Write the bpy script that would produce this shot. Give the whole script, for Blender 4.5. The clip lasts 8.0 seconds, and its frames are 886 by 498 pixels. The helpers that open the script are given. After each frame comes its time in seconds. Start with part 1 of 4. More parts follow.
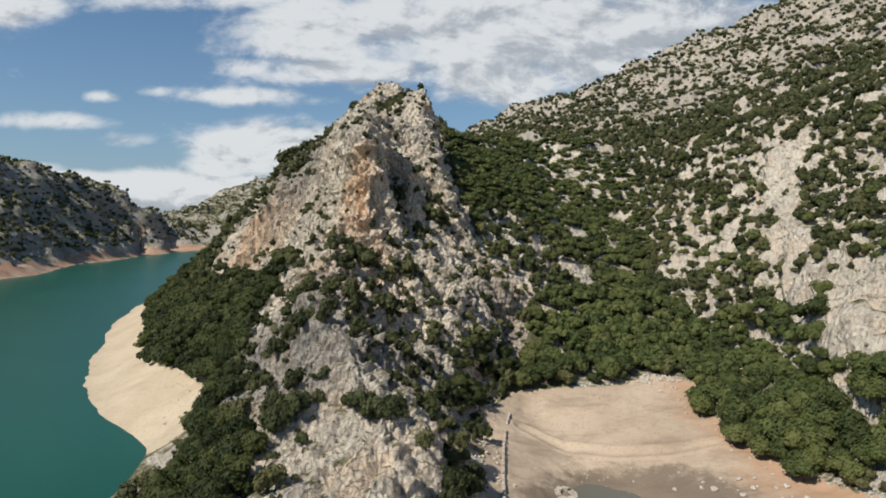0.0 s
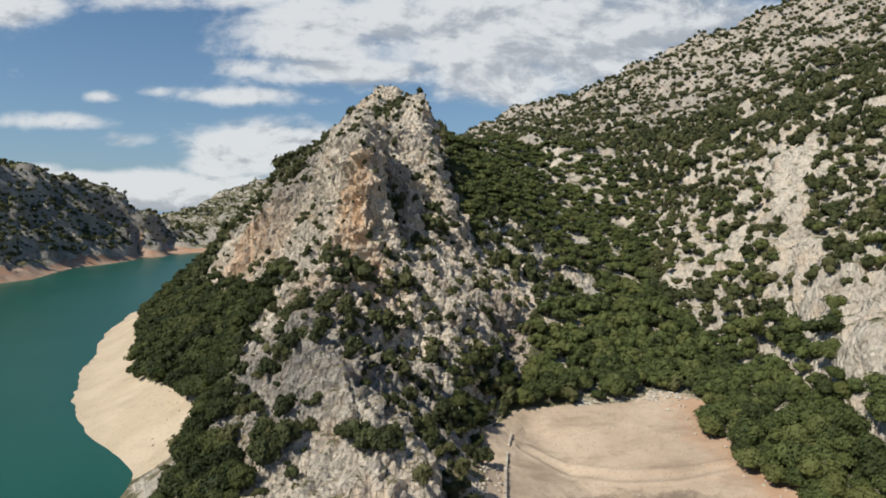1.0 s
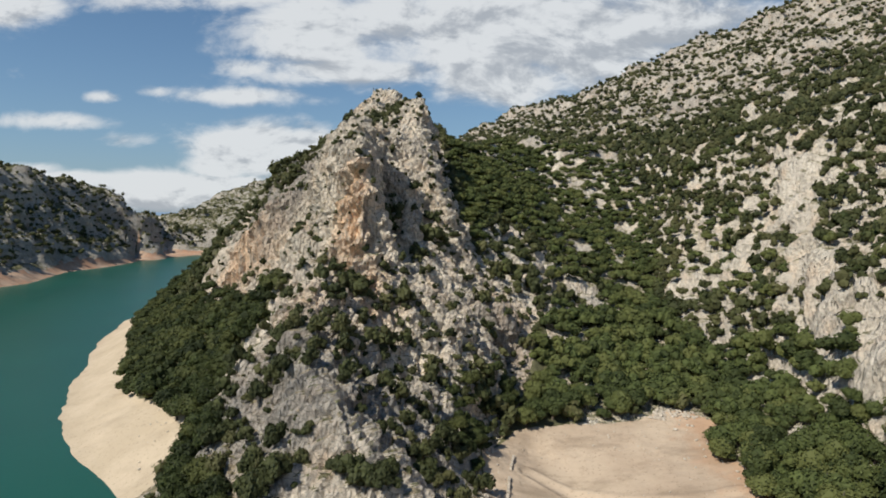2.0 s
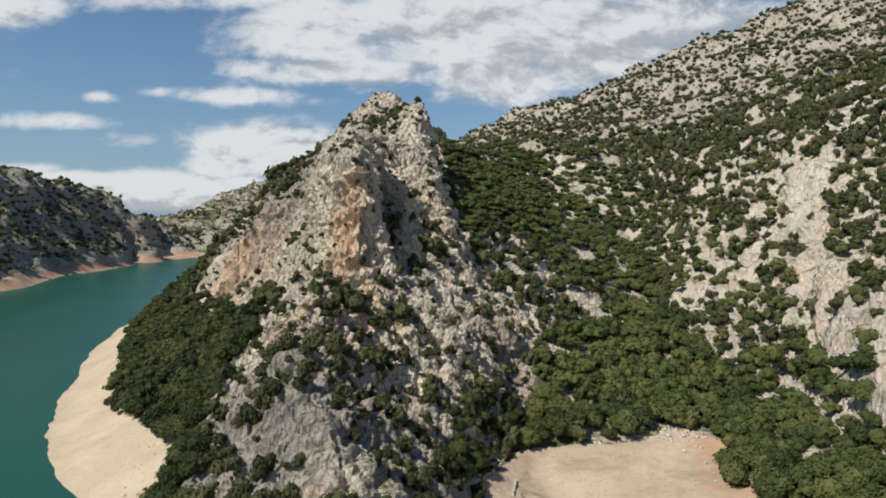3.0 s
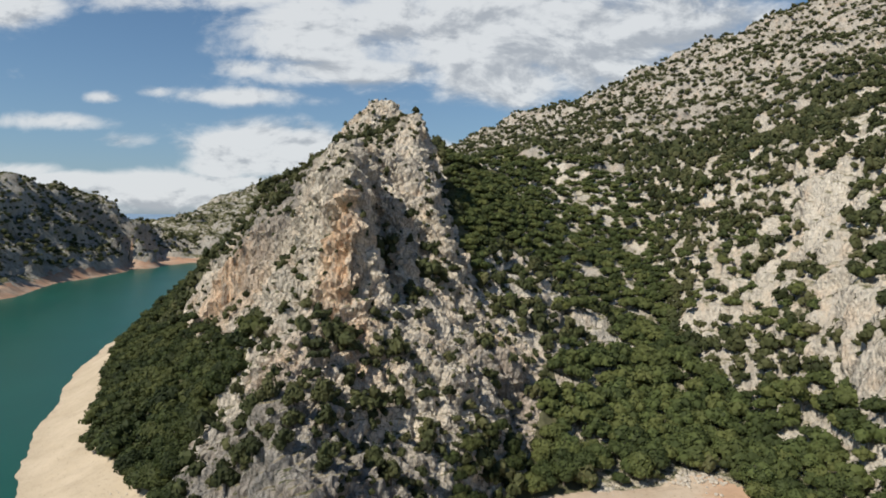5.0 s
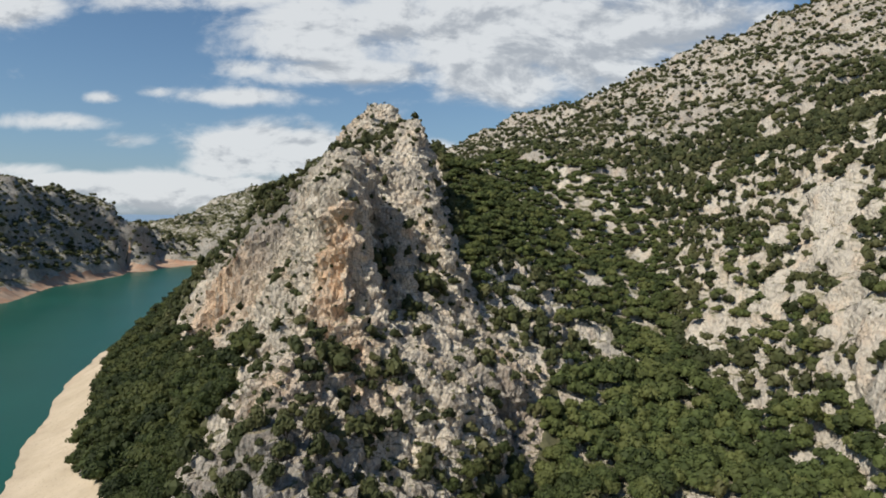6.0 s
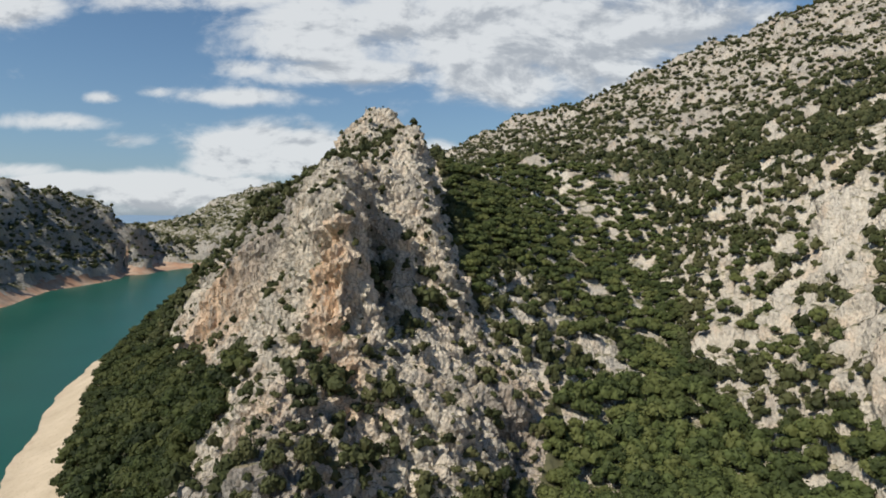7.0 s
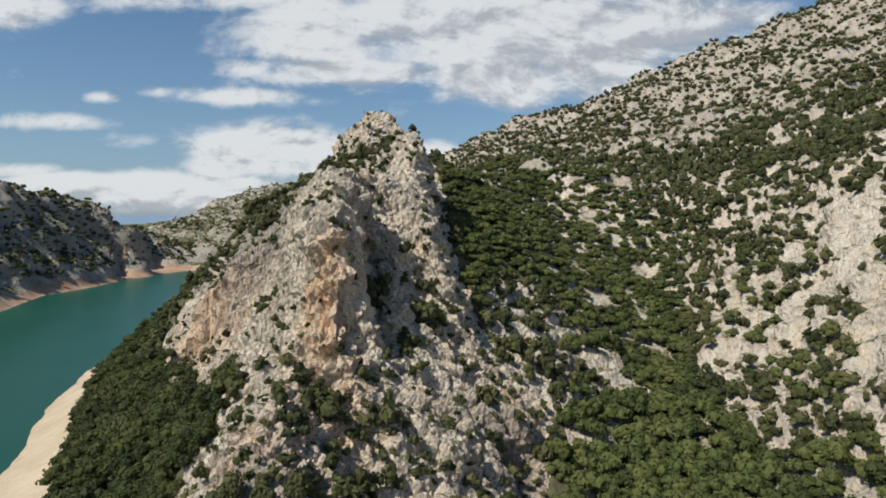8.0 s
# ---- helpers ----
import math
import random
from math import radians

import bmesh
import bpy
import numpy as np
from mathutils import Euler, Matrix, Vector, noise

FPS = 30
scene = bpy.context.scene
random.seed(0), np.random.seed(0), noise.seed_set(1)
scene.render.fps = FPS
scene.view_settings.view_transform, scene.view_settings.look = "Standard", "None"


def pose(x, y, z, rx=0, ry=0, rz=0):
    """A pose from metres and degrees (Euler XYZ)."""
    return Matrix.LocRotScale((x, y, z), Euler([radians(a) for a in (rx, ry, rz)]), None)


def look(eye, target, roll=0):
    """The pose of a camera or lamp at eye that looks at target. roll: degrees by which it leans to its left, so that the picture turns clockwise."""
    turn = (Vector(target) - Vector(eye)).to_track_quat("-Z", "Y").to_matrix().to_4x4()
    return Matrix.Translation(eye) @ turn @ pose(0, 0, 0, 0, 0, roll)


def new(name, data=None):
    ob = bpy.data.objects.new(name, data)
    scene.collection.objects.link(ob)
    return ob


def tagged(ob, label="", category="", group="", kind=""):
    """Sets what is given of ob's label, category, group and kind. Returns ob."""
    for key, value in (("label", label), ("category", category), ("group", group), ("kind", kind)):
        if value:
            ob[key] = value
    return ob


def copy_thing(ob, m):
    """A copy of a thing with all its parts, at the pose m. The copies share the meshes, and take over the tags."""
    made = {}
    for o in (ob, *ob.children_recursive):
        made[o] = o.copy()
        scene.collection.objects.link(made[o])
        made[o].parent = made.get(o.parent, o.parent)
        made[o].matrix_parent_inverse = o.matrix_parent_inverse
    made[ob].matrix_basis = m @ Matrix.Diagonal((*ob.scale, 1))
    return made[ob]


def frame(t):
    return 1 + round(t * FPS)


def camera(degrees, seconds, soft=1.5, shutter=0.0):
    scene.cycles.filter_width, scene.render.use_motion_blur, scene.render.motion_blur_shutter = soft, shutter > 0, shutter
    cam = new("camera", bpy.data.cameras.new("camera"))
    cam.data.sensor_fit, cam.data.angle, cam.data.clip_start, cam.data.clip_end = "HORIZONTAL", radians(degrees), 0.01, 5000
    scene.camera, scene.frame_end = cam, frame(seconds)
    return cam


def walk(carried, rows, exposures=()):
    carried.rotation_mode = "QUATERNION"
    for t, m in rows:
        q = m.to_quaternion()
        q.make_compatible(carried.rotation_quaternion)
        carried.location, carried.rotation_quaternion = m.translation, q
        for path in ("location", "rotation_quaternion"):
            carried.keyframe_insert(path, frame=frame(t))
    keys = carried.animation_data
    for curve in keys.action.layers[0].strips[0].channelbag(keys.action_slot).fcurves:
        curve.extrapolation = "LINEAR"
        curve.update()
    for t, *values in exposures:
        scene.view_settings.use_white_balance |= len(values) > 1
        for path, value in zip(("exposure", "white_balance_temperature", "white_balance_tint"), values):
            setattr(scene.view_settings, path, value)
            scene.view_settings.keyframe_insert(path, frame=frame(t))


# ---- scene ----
# ---------------------------------------------------------------- camera
cam = camera(73.0, 8.0, soft=1.8)
METRES, EYE, TILT, LONG, DRIFT = 36.0, 48.3, -3.3, 1.6077, 0.01
ROWS = [
    (0.0, 0.0, 0.0, 0.0),
    (0.5, 0.0021, 0.0447, 0.0428),
    (1.0, 0.0045, 0.0894, 0.0855),
    (1.5, 0.0065, 0.1343, 0.1289),
    (3.0, 0.0138, 0.2684, 0.2579),
    (3.5, 0.0164, 0.3131, 0.3014),
    (4.0, 0.0186, 0.3576, 0.3457),
    (4.5, 0.0206, 0.401, 0.3901),
    (6.0, 0.0257, 0.5335, 0.5224),
    (6.5, 0.0278, 0.5776, 0.5671),
    (7.0, 0.0298, 0.6221, 0.6118),
    (7.5, 0.0318, 0.6671, 0.6559),
    (8.0, 0.0342, 0.7121, 0.7011),
]
walk(cam, [(t, pose(0, 0, EYE, TILT) @ pose(METRES * x, METRES * LONG * y, METRES * z, 90 + DRIFT * t)) for t, x, y, z in ROWS])

# ---------------------------------------------------------------- light
SUN_AZIMUTH, SUN_HEIGHT = -130.0, 48.0      # degrees from straight ahead (minus: to the west of it), and above the horizon
world = bpy.data.worlds.new("world")
scene.world = world
world.use_nodes = True


def wire(tree):
    """A maker of nodes for a tree: add a node with settings and inputs, and link."""
    def add(kind, inputs=None, **settings):
        node = tree.nodes.new(kind)
        for key, value in settings.items():
            setattr(node, key, value)
        for key, value in (inputs or {}).items():
            if isinstance(value, bpy.types.NodeSocket):
                tree.links.new(value, node.inputs[key])
            else:
                node.inputs[key].default_value = value
        return node
    return add


def build_sky():
    tree = world.node_tree
    tree.nodes.clear()
    add = wire(tree)

    def sums(op, a, b=0.0, clamp=False):
        return add("ShaderNodeMath", {0: a, 1: b}, operation=op, use_clamp=clamp).outputs[0]

    sky = add("ShaderNodeTexSky", sky_type="NISHITA", sun_disc=False, sun_elevation=radians(SUN_HEIGHT),
              sun_rotation=radians(SUN_AZIMUTH), altitude=600.0, air_density=1.1, dust_density=0.0, ozone_density=2.0)
    way = add("ShaderNodeTexCoord").outputs["Generated"]
    xyz = add("ShaderNodeSeparateXYZ", {0: way})
    # clouds lie on a plane that the way through the sky meets: across and up, in tangents from straight ahead
    ahead = sums("MAXIMUM", sums("ABSOLUTE", xyz.outputs[1]), 0.15)
    u = sums("DIVIDE", xyz.outputs[0], ahead)
    v = sums("DIVIDE", xyz.outputs[2], ahead)
    flat = add("ShaderNodeCombineXYZ", {0: u, 1: sums("MULTIPLY", v, 1.9), 2: xyz.outputs[1]}).outputs[0]
    billow = add("ShaderNodeTexNoise", {"Vector": flat, "Scale": 7.5, "Detail": 11.0, "Roughness": 0.62, "Distortion": 0.25}, noise_dimensions="3D").outputs[0]
    wisp = add("ShaderNodeTexNoise", {"Vector": flat, "Scale": 1.7, "Detail": 6.0, "Roughness": 0.6}, noise_dimensions="3D").outputs[0]

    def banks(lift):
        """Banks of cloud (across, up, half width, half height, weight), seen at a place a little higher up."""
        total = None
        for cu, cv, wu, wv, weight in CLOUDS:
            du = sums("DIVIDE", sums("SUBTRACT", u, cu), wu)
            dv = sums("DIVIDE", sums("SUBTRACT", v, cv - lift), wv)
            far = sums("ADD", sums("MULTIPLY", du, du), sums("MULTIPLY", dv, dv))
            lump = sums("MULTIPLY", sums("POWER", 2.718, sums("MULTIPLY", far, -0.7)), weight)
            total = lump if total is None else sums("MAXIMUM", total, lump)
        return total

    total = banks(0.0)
    cover = sums("ADD", total, sums("MULTIPLY", sums("SUBTRACT", billow, 0.5), 1.9))
    cover = sums("ADD", cover, sums("MULTIPLY", sums("SUBTRACT", wisp, 0.5), 0.5))
    amount = add("ShaderNodeMapRange", {0: cover, 1: 0.26, 2: 0.98, 3: 0.0, 4: 1.0}, interpolation_type="SMOOTHSTEP").outputs[0]
    # the billows are lit from above: grey where there is more cloud overhead than below
    above = add("ShaderNodeVectorMath", {0: flat, 1: (-0.012, 0.03, 0.0)}, operation="ADD").outputs[0]
    over = add("ShaderNodeTexNoise", {"Vector": above, "Scale": 7.5, "Detail": 5.0, "Roughness": 0.6, "Distortion": 0.25}, noise_dimensions="3D").outputs[0]
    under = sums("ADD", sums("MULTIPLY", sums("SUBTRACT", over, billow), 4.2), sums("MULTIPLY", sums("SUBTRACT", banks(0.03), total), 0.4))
    under = sums("ADD", under, sums("MULTIPLY", sums("MAXIMUM", sums("ADD", u, 0.2), 0.0), 0.6))
    thick = add("ShaderNodeMapRange", {0: under, 1: -0.15, 2: 0.7, 3: 0.0, 4: 1.0}, interpolation_type="SMOOTHSTEP").outputs[0]
    shade = add("ShaderNodeMix", {0: thick, 6: (9.2, 9.5, 9.7, 1), 7: (5.3, 5.7, 6.2, 1)}, data_type="RGBA").outputs[2]
    low = sums("MULTIPLY", sums("POWER", 2.718, sums("MULTIPLY", sums("MAXIMUM", v, 0.0), -6.0)), 0.75)
    air = add("ShaderNodeMix", {0: low, 6: add("ShaderNodeMix", {0: 1.0, 6: sky.outputs[0], 7: (0.86, 1.05, 1.14, 1)}, data_type="RGBA", blend_type="MULTIPLY").outputs[2], 7: (2.5, 3.4, 5.1, 1)}, data_type="RGBA").outputs[2]
    mixed = add("ShaderNodeMix", {0: sums("MULTIPLY", amount, 0.93), 6: air, 7: shade}, data_type="RGBA").outputs[2]
    back = add("ShaderNodeBackground", {0: mixed, 1: 0.085})
    out = add("ShaderNodeOutputWorld", {0: back.outputs[0]})


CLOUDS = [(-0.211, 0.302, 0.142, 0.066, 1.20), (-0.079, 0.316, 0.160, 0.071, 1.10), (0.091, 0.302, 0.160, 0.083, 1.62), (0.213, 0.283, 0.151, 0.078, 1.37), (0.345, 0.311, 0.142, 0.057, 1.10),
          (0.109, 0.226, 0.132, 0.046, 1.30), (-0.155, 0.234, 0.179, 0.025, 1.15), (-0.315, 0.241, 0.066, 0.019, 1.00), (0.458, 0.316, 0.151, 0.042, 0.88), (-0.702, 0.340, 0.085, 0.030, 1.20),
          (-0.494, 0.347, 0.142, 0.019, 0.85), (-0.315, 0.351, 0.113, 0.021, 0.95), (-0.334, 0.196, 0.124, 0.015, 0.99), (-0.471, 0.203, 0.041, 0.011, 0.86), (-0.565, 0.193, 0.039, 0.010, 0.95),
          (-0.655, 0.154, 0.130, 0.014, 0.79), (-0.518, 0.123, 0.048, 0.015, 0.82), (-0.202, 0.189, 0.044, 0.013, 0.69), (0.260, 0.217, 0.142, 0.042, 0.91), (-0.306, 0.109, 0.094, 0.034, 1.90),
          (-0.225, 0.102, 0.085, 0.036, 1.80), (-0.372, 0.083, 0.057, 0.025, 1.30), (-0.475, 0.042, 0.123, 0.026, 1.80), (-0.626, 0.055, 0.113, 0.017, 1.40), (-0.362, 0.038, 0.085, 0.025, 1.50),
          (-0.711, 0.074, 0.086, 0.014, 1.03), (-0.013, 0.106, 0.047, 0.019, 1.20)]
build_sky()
sun_lamp = bpy.data.lights.new("sun", "SUN")
sun_lamp.energy, sun_lamp.angle, sun_lamp.color = 5.1, radians(0.6), (1.0, 0.94, 0.82)
sun = new("sun", sun_lamp)
az, up = radians(SUN_AZIMUTH), radians(SUN_HEIGHT)
sun.matrix_world = look((math.sin(az) * math.cos(up) * 900, math.cos(az) * math.cos(up) * 900, math.sin(up) * 900), (0, 0, 0))
scene.view_settings.exposure = -0.09


# ---------------------------------------------------------------- materials
def material(name):
    m = bpy.data.materials.new(name)
    m.use_nodes = True
    m.node_tree.nodes.clear()
    add = wire(m.node_tree)
    out = add("ShaderNodeOutputMaterial")
    return m, add, out


def ramp(add, fac, stops):
    node = add("ShaderNodeValToRGB", {0: fac})
    while len(node.color_ramp.elements) < len(stops):
        node.color_ramp.elements.new(0.5)
    for e, (p, c) in zip(node.color_ramp.elements, stops):
        e.position, e.color = p, (*c, 1)
    return node.outputs[0]


def blend(add, fac, a, b):
    return add("ShaderNodeMix", {0: fac, 6: a, 7: b}, data_type="RGBA").outputs[2]


def fuzz(add, where, scale, detail=6.0, rough=0.6):
    return add("ShaderNodeTexNoise", {"Vector": where, "Scale": scale, "Detail": detail, "Roughness": rough}).outputs[0]


def span(add, value, a, b, c=0.0, d=1.0):
    return add("ShaderNodeMapRange", {0: value, 1: a, 2: b, 3: c, 4: d}, interpolation_type="SMOOTHSTEP").outputs[0]


def ground_material(name, rock_a, rock_b, soil_a, soil_b, soil_share, stain=0.0, relief=1.0):
    """Weathered limestone with pale and grey parts, rust stains, and soil with dry grass on the gentler ground."""
    m, add, out = material(name)
    place = add("ShaderNodeTexCoord").outputs["Object"]
    tall = add("ShaderNodeMapping", {0: place, 3: (1.0, 1.0, 0.45)}).outputs[0]
    big, mid, fine = fuzz(add, place, 0.05, 5), fuzz(add, tall, 0.35, 8, 0.65), fuzz(add, tall, 1.6, 8, 0.7)
    rock = blend(add, span(add, big, 0.4, 0.6), rock_a, rock_b)
    rock = blend(add, span(add, fuzz(add, place, 0.11, 4), 0.48, 0.68, 0.0, 0.55), rock, tuple(c * k for c, k in zip(rock_a, (1.02, 0.86, 0.74))) + (1,))
    rock = blend(add, span(add, mid, 0.48, 0.7, 0.0, 0.68), rock, tuple(c * 0.42 for c in rock_b[:3]) + (1,))
    rock = blend(add, span(add, fine, 0.5, 0.75, 0.0, 0.5), rock, tuple(min(0.85, c * 1.4) for c in rock_a[:3]) + (1,))
    if stain:
        block = add("ShaderNodeAttribute", attribute_name="block").outputs["Fac"]
        rock = blend(add, span(add, block, 0.2, 0.9, 0.0, 0.36), rock, (0.22, 0.2, 0.18, 1))
        greyed = add("ShaderNodeAttribute", attribute_name="greyed").outputs["Fac"]
        rock = blend(add, greyed, rock, (0.2, 0.198, 0.195, 1))
        rust = add("ShaderNodeAttribute", attribute_name="rust").outputs["Fac"]
        where = add("ShaderNodeMath", {0: rust, 1: add("ShaderNodeMath", {0: span(add, mid, 0.7, 0.45), 1: span(add, fuzz(add, tall, 0.9, 5), 0.28, 0.46)}, operation="MULTIPLY").outputs[0]}, operation="MULTIPLY").outputs[0]
        rock = blend(add, add("ShaderNodeMath", {0: where, 1: 0.66}, operation="MULTIPLY").outputs[0], rock, (0.85, 0.5, 0.26, 1))
    if stain:
        cell = add("ShaderNodeTexVoronoi", {"Vector": add("ShaderNodeVectorMath", {0: place, 1: add("ShaderNodeTexNoise", {"Vector": place, "Scale": 0.6, "Detail": 4.0}).outputs["Color"]}, operation="ADD").outputs[0], "Scale": 0.62}, feature="DISTANCE_TO_EDGE").outputs["Distance"]
        rock = blend(add, span(add, cell, 0.05, 0.0, 0.0, 0.6), rock, (0.14, 0.12, 0.1, 1))
    rock = blend(add, span(add, fuzz(add, place, 2.4, 5, 0.6), 0.57, 0.65, 0.0, 0.45), rock, (0.16, 0.14, 0.12, 1))
    # dark specks at random, as lichen and as the shade in small pits
    dark_specks = span(add, fuzz(add, place, 0.8, 9, 0.75), 0.56, 0.66, 0.0, 0.55)
    rock = blend(add, dark_specks, rock, (0.13, 0.125, 0.115, 1))
    soil = blend(add, span(add, fuzz(add, place, 0.5, 6), 0.4, 0.6), soil_a, soil_b)
    level = add("ShaderNodeSeparateXYZ", {0: add("ShaderNodeNewGeometry").outputs["Normal"]}).outputs[2]
    uneven = add("ShaderNodeMath", {0: add("ShaderNodeMath", {0: fuzz(add, place, 0.22, 7), 1: -0.5}, operation="ADD").outputs[0], 1: 1.3}, operation="MULTIPLY").outputs[0]
    ease = add("ShaderNodeMath", {0: level, 1: uneven}, operation="ADD").outputs[0]
    mask = span(add, ease, 0.98 - soil_share, 1.1 - soil_share)
    colour = blend(add, mask, rock, soil)
    pits = add("ShaderNodeTexVoronoi", {"Vector": tall, "Scale": 1.3}, feature="F1").outputs["Distance"]
    height = add("ShaderNodeMath", {0: add("ShaderNodeMath", {0: mid, 1: fine}, operation="ADD").outputs[0], 1: pits}, operation="ADD").outputs[0]
    bump = add("ShaderNodeBump", {"Strength": 1.0, "Distance": 0.9 * relief, "Height": height}).outputs[0]
    shader = add("ShaderNodeBsdfPrincipled", {"Base Color": colour, "Roughness": 0.92, "Normal": bump, "Specular IOR Level": 0.2})
    m.node_tree.links.new(shader.outputs[0], out.inputs[0])
    return m


def sand_material(name, a, b, c, bands=0.7, wet=None):
    m, add, out = material(name)
    place = add("ShaderNodeTexCoord").outputs["Object"]
    colour = blend(add, span(add, fuzz(add, place, 0.06, 6), 0.35, 0.65), a, b)
    colour = blend(add, span(add, fuzz(add, place, 0.7, 8, 0.7), 0.5, 0.75, 0.0, 0.6), colour, c)
    swept = add("ShaderNodeMapping", {0: place, 2: (0, 0, 0.25), 3: (0.06, 0.16, 0.1)}).outputs[0]
    colour = blend(add, span(add, fuzz(add, swept, 1.0, 7, 0.65), 0.48, 0.66, 0.0, bands), colour, tuple(k * 0.78 for k in c[:3]) + (1,))
    grit = add("ShaderNodeTexVoronoi", {"Vector": place, "Scale": 1.1}, feature="F1").outputs["Distance"]
    colour = blend(add, span(add, grit, 0.22, 0.12, 0.0, 0.5), colour, tuple(k * 0.6 for k in c[:3]) + (1,))
    if wet:
        # dark mud round the pool, and red earth washed out along the eastern rim
        at = add("ShaderNodeMapping", {0: place, 1: (-wet[0] / wet[2], -wet[1] / wet[3], 0), 3: (1 / wet[2], 1 / wet[3], 0)}).outputs[0]
        away = add("ShaderNodeVectorMath", {0: at}, operation="LENGTH").outputs["Value"]
        torn = add("ShaderNodeMath", {0: away, 1: add("ShaderNodeMath", {0: fuzz(add, place, 0.22, 7, 0.68), 1: 1.1}, operation="MULTIPLY").outputs[0]}, operation="ADD").outputs[0]
        colour = blend(add, span(add, torn, 1.62, 1.3, 0.0, 0.75), colour, (0.13, 0.1, 0.075, 1))
        side = add("ShaderNodeSeparateXYZ", {0: place}).outputs[0]
        edge = add("ShaderNodeMath", {0: side, 1: add("ShaderNodeMath", {0: fuzz(add, place, 0.15, 6), 1: 22.0}, operation="MULTIPLY").outputs[0]}, operation="ADD").outputs[0]
        colour = blend(add, span(add, edge, 62.0, 70.0, 0.0, 0.6), colour, (0.42, 0.24, 0.14, 1))
    rough = fuzz(add, place, 2.0, 8, 0.7)
    bump = add("ShaderNodeBump", {"Strength": 0.6, "Distance": 0.2, "Height": rough}).outputs[0]
    shader = add("ShaderNodeBsdfPrincipled", {"Base Color": colour, "Roughness": 0.95, "Normal": bump, "Specular IOR Level": 0.15})
    m.node_tree.links.new(shader.outputs[0], out.inputs[0])
    return m


def leaf_material(name, dark, light, dry):
    """Evergreen leaves: each spray and each crown has its own tone, from near black green to yellowish."""
    m, add, out = material(name)
    place = add("ShaderNodeTexCoord").outputs["Object"]
    each = add("ShaderNodeNewGeometry").outputs["Random Per Island"]
    tint = add("ShaderNodeAttribute", attribute_name="tint").outputs["Fac"]
    own = add("ShaderNodeMath", {0: add("ShaderNodeMath", {0: add("ShaderNodeObjectInfo").outputs["Random"], 1: tint}, operation="ADD").outputs[0]}, operation="FRACT").outputs[0]
    colour = blend(add, each, dark, light)
    colour = blend(add, span(add, own, 0.5, 0.95, 0.0, 0.75), colour, dry)
    colour = blend(add, span(add, own, 0.42, 0.05, 0.0, 0.7), colour, tuple(c * 0.75 for c in dark[:3]) + (1,))
    colour = blend(add, span(add, fuzz(add, place, 0.05, 3), 0.45, 0.7, 0.0, 0.4), colour, dry)
    leaf = add("ShaderNodeBsdfPrincipled", {"Base Color": colour, "Roughness": 0.65, "Specular IOR Level": 0.2})
    glow = add("ShaderNodeBsdfTranslucent", {"Color": colour})
    shader = add("ShaderNodeMixShader", {0: 0.35, 1: leaf.outputs[0], 2: glow.outputs[0]})
    m.node_tree.links.new(shader.outputs[0], out.inputs[0])
    return m


def plain_material(name, a, b, scale, rough=0.9):
    m, add, out = material(name)
    place = add("ShaderNodeTexCoord").outputs["Object"]
    n = fuzz(add, place, scale, 8, 0.65)
    bump = add("ShaderNodeBump", {"Strength": 0.6, "Distance": 0.05, "Height": n}).outputs[0]
    shader = add("ShaderNodeBsdfPrincipled", {"Base Color": blend(add, span(add, n, 0.35, 0.65), a, b), "Roughness": rough, "Normal": bump})
    m.node_tree.links.new(shader.outputs[0], out.inputs[0])
    return m


def water_material(name, colour, ripple):
    m, add, out = material(name)
    place = add("ShaderNodeTexCoord").outputs["Object"]
    waves = add("ShaderNodeMath", {0: fuzz(add, place, 0.9, 4), 1: fuzz(add, place, 0.12, 3)}, operation="ADD").outputs[0]
    bump = add("ShaderNodeBump", {"Strength": ripple, "Distance": 0.1, "Height": waves}).outputs[0]
    tone = blend(add, span(add, fuzz(add, place, 0.012, 4), 0.35, 0.65), colour, tuple(c * 0.85 for c in colour[:3]) + (1,))
    shader = add("ShaderNodeBsdfPrincipled", {"Base Color": tone, "Roughness": 0.3, "IOR": 1.33, "Specular IOR Level": 0.35, "Normal": bump})
    m.node_tree.links.new(shader.outputs[0], out.inputs[0])
    return m


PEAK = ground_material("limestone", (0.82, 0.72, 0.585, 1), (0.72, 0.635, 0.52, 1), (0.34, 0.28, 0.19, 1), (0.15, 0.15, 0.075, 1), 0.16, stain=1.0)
SLOPE = ground_material("slope_rock", (0.69, 0.62, 0.52, 1), (0.59, 0.525, 0.44, 1), (0.52, 0.455, 0.345, 1), (0.14, 0.14, 0.07, 1), 0.14)
FAR = ground_material("far_rock", (0.46, 0.425, 0.37, 1), (0.34, 0.32, 0.28, 1), (0.17, 0.155, 0.085, 1), (0.095, 0.1, 0.045, 1), 0.2)
# rock toned greyer than the near slopes, to stand in for distance haze
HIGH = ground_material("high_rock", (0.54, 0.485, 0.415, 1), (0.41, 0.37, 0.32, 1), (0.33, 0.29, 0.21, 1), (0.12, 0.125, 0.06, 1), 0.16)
WOOD_FLOOR = plain_material("leaf_litter", (0.06, 0.06, 0.03, 1), (0.11, 0.105, 0.05, 1), 0.5)
SAND = sand_material("pale_sand", (0.53, 0.435, 0.32, 1), (0.46, 0.375, 0.27, 1), (0.36, 0.285, 0.2, 1), 0.25)
SILT = sand_material("dry_silt", (0.5, 0.4, 0.3, 1), (0.42, 0.325, 0.24, 1), (0.31, 0.235, 0.165, 1), 0.55, (33, 100, 22, 16))
